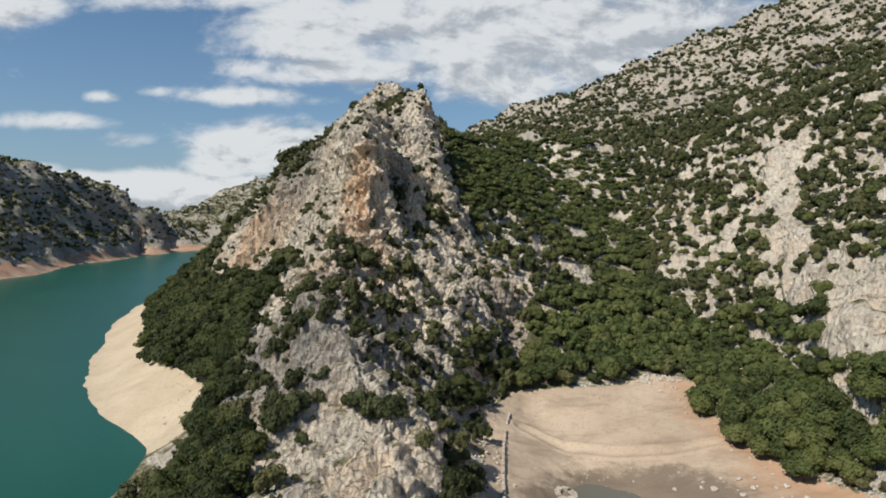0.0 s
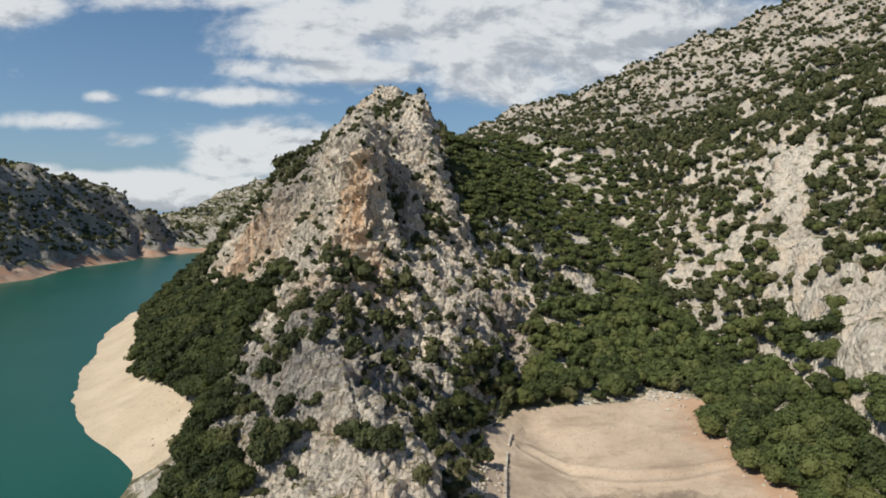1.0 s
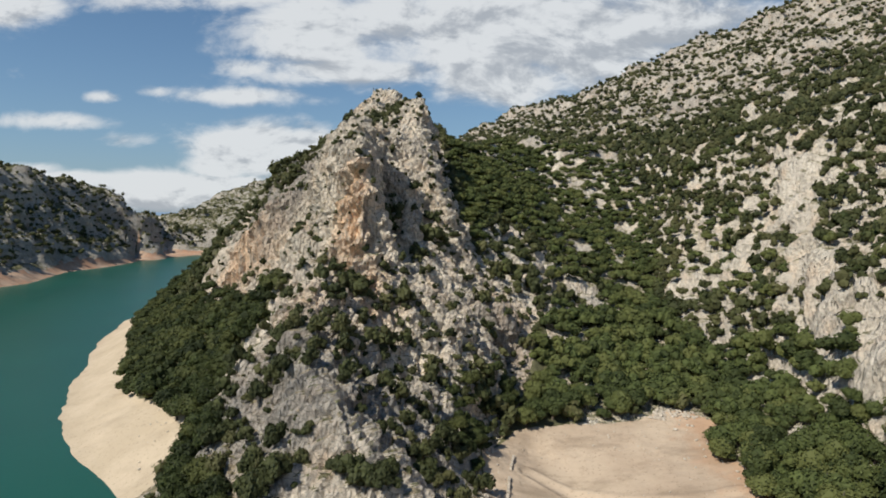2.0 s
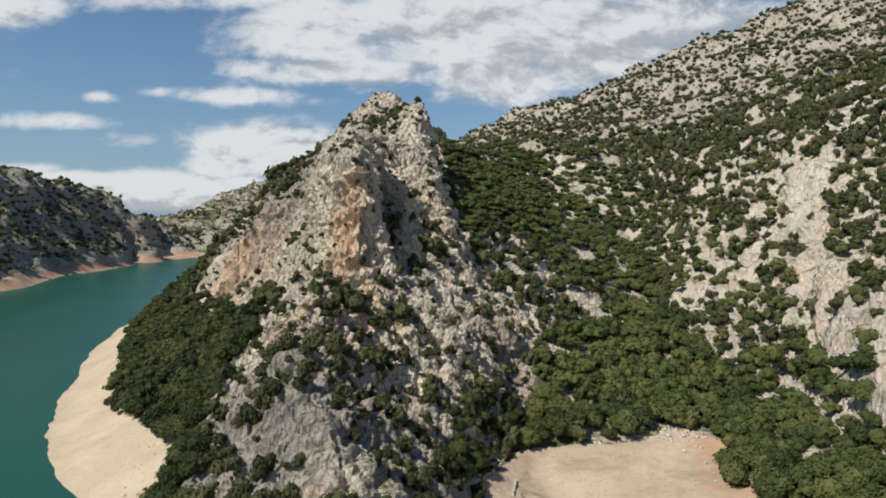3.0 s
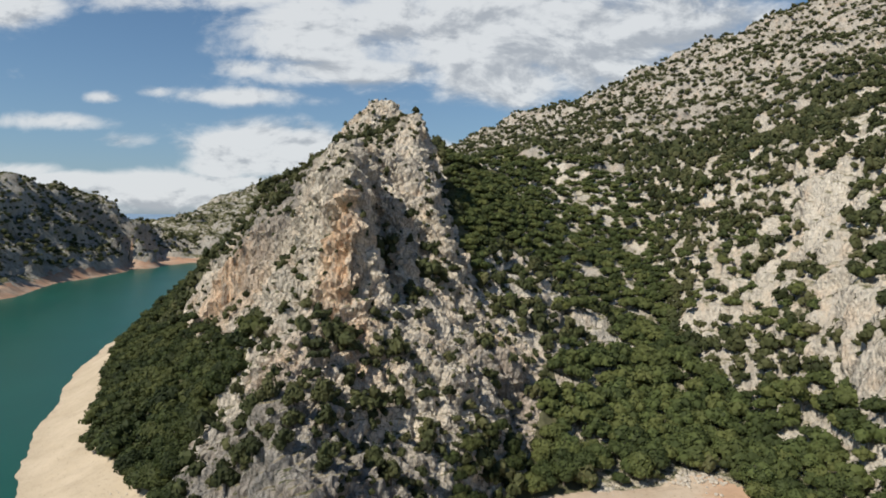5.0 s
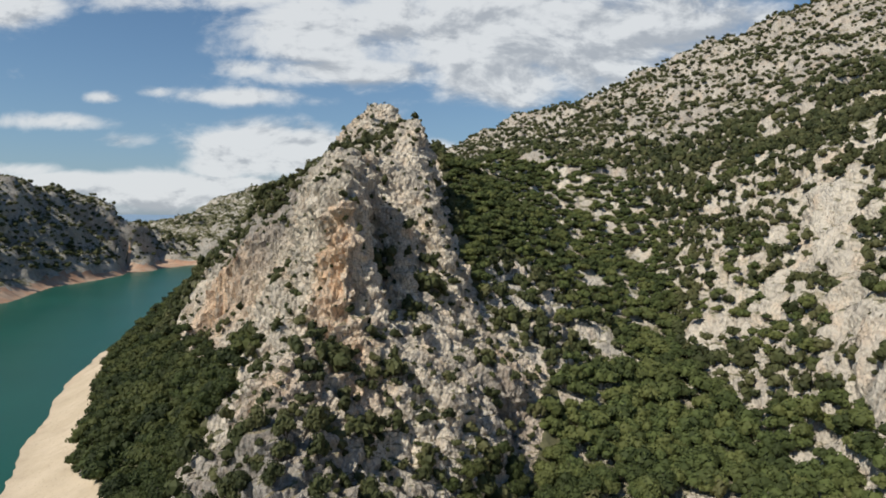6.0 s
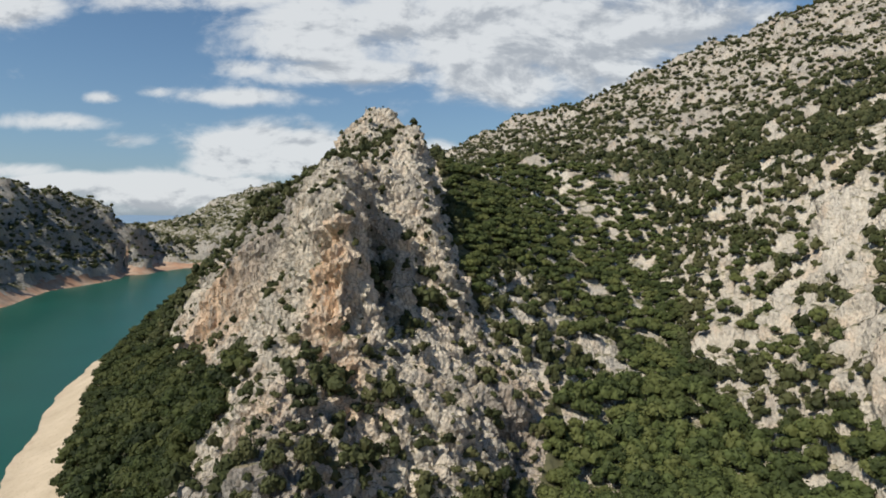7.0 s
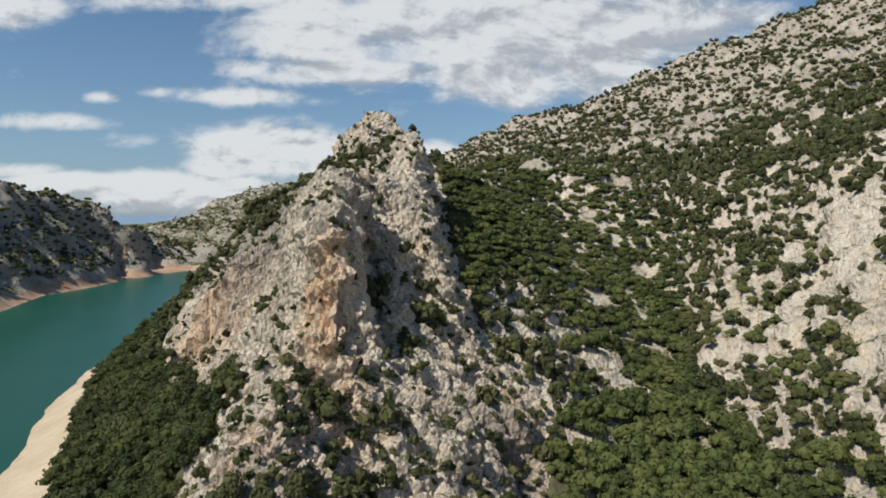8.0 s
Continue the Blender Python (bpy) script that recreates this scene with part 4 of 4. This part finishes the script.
BUSHES = dict(
    summit=[(-30, 320, 2.0), (-3, 240, 2.4), (-24, 270, 2.8), (-28, 262, 2.6), (-20, 262, 2.6), (-25, 236, 2.3), (-3, 235, 2.7), (-40, 276, 1.8), (-44, 273, 1.9), (-42, 242, 1.8), (-36, 195, 1.7), (-53, 251, 2.6),
            (-57, 252, 3.4), (-62, 253, 3), (-71, 272, 4.3), (-59, 248, 3.4), (-64, 268, 3.2), (-40, 185, 2.2), (-41, 185, 1.8), (-24, 176, 1.7), (-21, 165, 1.3)],
    saddle=[(-28, 222, 2.4), (-33, 226, 2.4), (-24, 229, 2.4), (-37, 232, 2.4), (-30, 232, 2.2), (-26, 240, 2.0)],
    gully=[(-16, 181, 3.1), (-14, 180, 3.1), (-11, 183, 2.4), (-25, 164, 1.1), (-27, 160, 1.2), (-3, 191, 2.9), (-4, 180, 3.4), (-1, 184, 2.8), (-6, 171, 2.3), (3, 188, 1.8), (-35, 165, 1.4), (-30, 162, 1.2), (-49, 183, 2.5),
           (-42, 170, 1.7), (16, 220, 2.5), (19, 210, 3.2), (13, 202, 1.9), (16, 191, 2.5), (26, 203, 3.1), (17, 205, 2.6)],
    face=[(-21, 146, 3.1), (-20, 145, 3.0), (-19, 147, 2.5), (-25, 150, 2.0), (-31, 159, 1.8), (-14, 153, 1.7), (-7, 170, 1.6), (-24, 139, 2.4), (-19, 144, 3.0), (-9, 148, 3.1), (-12, 147, 2.2), (-14, 144, 1.9), (-14, 133, 2.8),
          (-20, 130, 1.8), (-11, 137, 2.1), (-7, 141, 1.9), (-14, 122, 1.4), (-8, 133, 1.3), (-3, 144, 1.9), (2, 156, 1.8), (11, 170, 2.3), (13, 164, 1.9), (-9, 144, 1.7)],
    foot=[(-1, 138, 2.4), (-2, 140, 1.9), (2, 140, 2.2), (8, 149, 2.0), (-15, 111, 1.3), (-11, 124, 1.7), (-11, 107, 2.1), (-8, 123, 2.2), (-3, 125, 2.2), (-4, 111, 2.0), (1, 123, 2.4), (8, 142, 3.1), (12, 145, 3.4), (6, 132, 2.3),
          (1, 112, 1.6), (0, 93, 1.3), (1, 95, 1.6), (9, 148, 2.0), (5, 142, 1.9)],
    crest=[(-12.5, 90, 2.2), (-10, 88, 2.5), (-8, 87, 1.9), (-14, 91, 1.6), (-7, 91, 1.5), (-42, 136, 2.7), (-35, 125, 1.9), (-46, 131, 2.4), (-31, 119, 1.9), (-29, 123, 2.4), (-27, 119, 1.6),
           (-28, 115, 1.6), (-23, 92, 2.3), (-25, 90, 2.4), (-34, 112, 1.2), (-22, 103, 1.2), (-20, 99, 1.4)],
)


def cover():
    rng = np.random.default_rng(7)
    oaks, scrub = [], []
    # closed woods
    for poly, spacing, size in ((WOOD_WEST, 3.2, (1.9, 3.8)), (WOOD_FRONT, 3.0, (1.9, 3.3)), (WOOD_COVE, 2.7, (1.6, 2.8)), (WOOD_MID, 3.3, (2.0, 4.0))):
        x, y = jittered(poly, spacing, rng)
        keep = lattice(x / 9, y / 9, x * 0, 5) > (0.1 if poly is not WOOD_FRONT else 0.2)
        if poly is WOOD_MID:
            bare = rough(x, y, x * 0, 26.0, 3, 17)
            keep &= ~((bare > 0.63) & (y > 310))
        keep &= ~inside(CLIFF, x, y) & ~clearing(x, y) & (~inside(MIXED, x, y) | (rng.random(len(x)) < 0.16))
        x, y = x[keep], y[keep]
        p, n = ground_at(x, y)
        w = rng.uniform(*size, len(x)) * (1 - 0.18 * np.clip((y - 210) / 80, 0, 1))
        tone = rng.uniform(0.0, 1.0, len(x))
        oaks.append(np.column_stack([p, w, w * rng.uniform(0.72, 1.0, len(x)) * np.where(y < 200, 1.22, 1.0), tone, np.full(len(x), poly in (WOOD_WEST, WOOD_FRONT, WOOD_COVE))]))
    # clumps of trees on the pale slope and along its foot
    x, y = jittered(PALE, 4.2, rng)
    fringe = np.clip(1 - (x - 74) / 60, 0, 1) * 0.06
    keep = 0.5 * rough(x, y, x * 0, 24.0, 3, 191) + 0.5 * rough(x, y, x * 0, 9.0, 2, 195) < 0.425 + fringe
    keep &= ~inside(CLIFF, x, y) | (rng.random(len(x)) < 0.12)
    p, n = ground_at(x[keep], y[keep])
    w = rng.uniform(1.5, 3.2, len(p))
    oaks.append(np.column_stack([p, w, w * rng.uniform(0.85, 1.15, len(p)), rng.uniform(0.0, 0.7, len(p)), np.zeros(len(p))]))
    # scrub over the open rock and slopes
    box = [(-60, 60), (330, 60), (330, 480), (-110, 480), (-110, 230)]
    x, y = jittered(box, 3.1, rng)
    taken = inside(WOOD_WEST, x, y) | (inside(WOOD_MID, x, y) & ~inside(MIXED, x, y)) | inside(COVE, x, y) | inside(SPIT, x, y) | inside(WOOD_FRONT, x, y)
    p, n = ground_at(x, y)
    clump = 0.6 * rough(x, y, x * 0, 22.0, 3, 91) + 0.4 * rough(x, y, x * 0, 6.0, 2, 95)
    rock = inside(ROCK, x, y)
    pale = inside(PALE, x, y)
    level = n[:, 2]
    want = np.where(inside(THICKET, x, y), 0.8, np.where(inside(MIXED, x, y), 0.54, np.where(rock, 0.545 + 0.14 * (level - 0.5) + 0.07 * (y < 146), np.where(pale, 0.54, 0.62))))
    keep = ~taken & ~inside(KNOLL, x, y) & ~inside(BARE, x, y) & (clump < want - 0.1 * inside(CLIFF, x, y)) & (p[:, 2] > 3)
    p, level, rock = p[keep], level[keep], rock[keep]
    dense = inside(THICKET, p[:, 0], p[:, 1])
    w = np.where(dense, 0.6 + 1.5 * rng.random(len(p)) ** 1.4, np.where(rock, 0.45 + (1.3 + 0.7 * (p[:, 1] < 146)) * rng.random(len(p)) ** 1.5, rng.uniform(1.2, 3.1, len(p))))
    scrub = np.column_stack([p, w, w * rng.uniform(1.0, 1.5, len(p))])
    # thick scrub on the shaded ridge behind the fin
    x, y = (np.concatenate(v) for v in zip(jittered(RIDGE, 2.5, rng), jittered(SADDLE, 2.2, rng)))
    p, n = ground_at(x, y)
    w = rng.uniform(1.1, 2.3, len(p))
    scrub = np.concatenate([scrub, np.column_stack([p, w, w * rng.uniform(0.9, 1.2, len(p))])])
    spot = np.array([s for line in BUSHES.values() for s in line], float)
    # each of the larger bushes is a few plants grown together
    own = []
    for dx, dy, f in ((0, 0, 1.0), (0.7, 0.4, 0.6), (-0.6, 0.5, 0.55)):
        x, y = spot[:, 0] + dx * spot[:, 2], spot[:, 1] + dy * spot[:, 2]
        p, n = ground_at(x, y)
        keep = spot[:, 2] * f > 0.6
        own.append(np.column_stack([p, spot[:, 2] * f, spot[:, 2] * f * rng.uniform(1.0, 1.4, len(x))])[keep])
    scrub = np.concatenate([scrub] + own)
    # far slopes
    far = []
    for poly, spacing, share, seed in (([(-60, 480), (646, 480), (646, 900), (40, 1000), (-60, 700)], 5.0, 0.6, 101), ([(330, 100), (646, 100), (646, 480), (330, 480)], 5.4, 0.6, 103),
                                       ([(-520, 250), (-330, 250), (-330, 860), (-420, 930), (-520, 860)], 4.5, 0.64, 105), ([(-700, 850), (-60, 850), (20, 1000), (-60, 1420), (-700, 1420)], 7.0, 0.48, 107), ([(-260, 480), (-40, 480), (-40, 840), (-300, 840)], 5.5, 0.6, 109)):
        x, y = jittered(poly, spacing, rng)
        clump = 0.45 * rough(x, y, x * 0, 40.0, 3, seed) + 0.55 * rough(x, y, x * 0, 9.0, 2, seed + 1)
        p, n = ground_at(x, y)
        # the wood climbs the low western end of the mountain
        keep = (clump < share + 0.13 * np.clip((300 - x) / 160, 0, 1) * (x > 0)) & (p[:, 2] > 13)
        keep &= ~((((x - 88) / 42) ** 2 + ((y - 890) / 60) ** 2 < 1) & (rng.random(len(x)) < 0.6))
        p = p[keep]
        w = 1.1 + 2.7 * rng.random(len(p)) ** 1.5
        far.append(np.column_stack([p, w, w * rng.uniform(0.8, 1.1, len(p))]))
    return np.concatenate(oaks), scrub, np.concatenate(far)


OAKS, SHRUBS, FAR_SHRUBS = cover()
OAKS = OAKS[np.argsort(np.hypot(OAKS[:, 0], OAKS[:, 1] - 60))]
SHRUBS = SHRUBS[np.argsort(np.hypot(SHRUBS[:, 0] * 0.8, SHRUBS[:, 1] - 90))]
near_oak = make_templates("oak", 7, 300, (1.25, 0.07, 4), lobes=8, level=1, leaves=620, leaf=0.085, squat=0.85, lift=0.75)
mid_oak = make_templates("oak", 8, 340, None, lobes=5, level=1, leaves=110, leaf=0.13, squat=0.85, lift=0.72)
near_shrub = make_templates("shrub", 6, 380, (0.9, 0.05, 4), lobes=5, level=1, leaves=240, leaf=0.14, squat=0.9, lift=0.6)
mid_shrub = make_templates("shrub", 8, 420, None, lobes=3, level=1, leaves=24, leaf=0.25, squat=0.9, lift=0.6)
far_shrub = make_templates("shrub", 8, 460, None, lobes=1, level=1, leaves=5, leaf=0.38, squat=0.8, lift=0.45)
SHORE, NEAR = OAKS[:, 6] > 0.5, np.arange(len(OAKS)) < 290
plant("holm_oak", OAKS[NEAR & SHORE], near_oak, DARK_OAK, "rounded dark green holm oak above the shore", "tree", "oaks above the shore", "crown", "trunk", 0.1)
plant("holm_oak", OAKS[NEAR & ~SHORE], near_oak, OAK, "rounded olive green holm oak of the valley wood", "tree", "oaks of the valley", "crown", "trunk", 0.1)
plant("shrub", SHRUBS[:280], near_shrub, SCRUB, "small olive green shrub rooted in limestone cracks", "shrub", "shrubs on the rock", "foliage", "stem", 0.1)
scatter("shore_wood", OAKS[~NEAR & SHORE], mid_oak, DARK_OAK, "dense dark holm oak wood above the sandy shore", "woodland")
scatter("oak_wood", OAKS[~NEAR & ~SHORE], mid_oak, OAK, "dense olive green oak wood covering the valley sides", "woodland")
FAR_SHRUBS = np.concatenate([FAR_SHRUBS, SHRUBS[4600:]])
scatter("scrub", SHRUBS[280:4600], mid_shrub, SCRUB, "dark green scrub dotted over the limestone slopes", "scrub")
scatter("far_scrub", FAR_SHRUBS, far_shrub, SCRUB, "distant dark scrub speckling the mountains", "scrub")



# ---------------------------------------------------------------- stones, wall and ring on the cove floor
STONE = plain_material("pale_stone", (0.36, 0.31, 0.25, 1), (0.55, 0.49, 0.41, 1), 2.0)


def stone_shape(rng, level=2):
    """A weathered, angular stone of unit half width."""
    bv, bf = ball(level)
    v = bv.copy()
    for _ in range(9):
        d = rng.normal(size=3)
        d /= np.linalg.norm(d)
        cut = rng.uniform(0.55, 0.9)
        reach = v @ d
        v = v - np.outer(np.maximum(reach - cut, 0), d)
    v *= rng.uniform(0.75, 1.1, 3) * np.array([1, 1, 0.75])
    return v + rng.normal(size=v.shape) * 0.02, bf


def boulders():
    rng = np.random.default_rng(41)
    shapes = []
    for _ in range(6):
        v, f = stone_shape(rng)
        mesh = raw_mesh("boulder", v, tris=f)
        mesh.materials.append(STONE)
        shapes.append(mesh)
    spots = []
    # rubble below the rock, at the head of the cove, and strays over the silt
    for (ax, ay), (bx, by), count, wide, size in (((8, 104), (10.5, 134), 84, 2.6, (0.2, 0.65)), ((50, 151), (59, 150), 64, 2.0, (0.3, 0.95)), ((56, 150), (60, 104), 22, 2.2, (0.25, 0.7)),
                                                  ((16, 140), (50, 148), 16, 5.0, (0.15, 0.5)), ((20, 118), (56, 124), 26, 8.0, (0.12, 0.4)), ((44, 106), (60, 98), 22, 4.0, (0.2, 0.9)), ((20, 112), (46, 113), 34, 4.0, (0.08, 0.28)), ((30, 142), (56, 134), 30, 6.0, (0.1, 0.35)), ((-54, 124), (-66, 146), 24, 4.5, (0.12, 0.45))):
        for _ in range(count):
            f = rng.random()
            spots.append((ax + f * (bx - ax) + rng.normal() * wide * 0.6, ay + f * (by - ay) + rng.normal() * wide * 0.6, rng.uniform(*size) * rng.uniform(0.6, 1.0)))
    for k, (x, y, r) in enumerate(spots):
        p, _ = ground_at(np.array([x]), np.array([y]))
        ob = new("boulder", shapes[k % len(shapes)])
        ob.matrix_world = pose(p[0][0], p[0][1], p[0][2] + 0.25 * r, rng.uniform(-20, 20), rng.uniform(-20, 20), rng.uniform(0, 360)) @ Matrix.Diagonal((r, r, r, 1))
        tagged(ob, "loose pale limestone boulder lying on the dry silt", "boulder", "boulders of the cove")


boulders()


def courses(name, line, height, thick, label, category):
    """A dry stone wall: rough blocks laid in courses along a line in plan."""
    rng = np.random.default_rng(len(line))
    verts, tris, at = [], [], 0
    box = np.array([[x, y, z] for x in (-0.5, 0.5) for y in (-0.5, 0.5) for z in (-0.5, 0.5)])
    faces = np.array([[0, 1, 3], [0, 3, 2], [4, 6, 7], [4, 7, 5], [0, 4, 5], [0, 5, 1], [2, 3, 7], [2, 7, 6], [0, 2, 6], [0, 6, 4], [1, 5, 7], [1, 7, 3]])
    for (ax, ay), (bx, by) in zip(line, line[1:]):
        long = math.hypot(bx - ax, by - ay)
        turn = math.atan2(by - ay, bx - ax)
        for c in range(max(1, int(height / 0.25))):
            s = rng.uniform(0, 0.3)
            while s < long:
                w = rng.uniform(0.3, 0.6)
                x, y = ax + s / long * (bx - ax), ay + s / long * (by - ay)
                s += w
                if c and rng.random() < 0.16 * c:
                    continue
                p, _ = ground_at(np.array([x]), np.array([y]))
                b = box * np.array([w * 0.96, thick * rng.uniform(0.8, 1.15), 0.25]) + rng.normal(size=(8, 3)) * 0.025
                b = np.column_stack([b[:, 0] * math.cos(turn) - b[:, 1] * math.sin(turn) + x, b[:, 0] * math.sin(turn) + b[:, 1] * math.cos(turn) + y, b[:, 2] + p[0][2] + 0.1 + 0.25 * c])
                verts.append(b), tris.append(faces + at)
                at += 8
    mesh = raw_mesh(name, np.concatenate(verts), tris=np.concatenate(tris))
    mesh.materials.append(STONE)
    return tagged(new(name, mesh), label, category)


courses("stone_wall", [(10.3, 98), (11.0, 107), (12.2, 118), (13.4, 126)], 0.9, 0.55, "low broken dry stone wall across the cove floor", "wall")
courses("stone_wall", [(14.0, 129), (15.3, 135)], 0.6, 0.5, "short ruined end of a dry stone wall", "wall")
courses("stone_ring", [(22.5 + 1.6 * math.cos(a / 10 * math.tau), 106.7 + 1.6 * math.sin(a / 10 * math.tau)) for a in range(11)], 0.55, 1.1, "round pale stone well ring beside the pool", "stone ring")
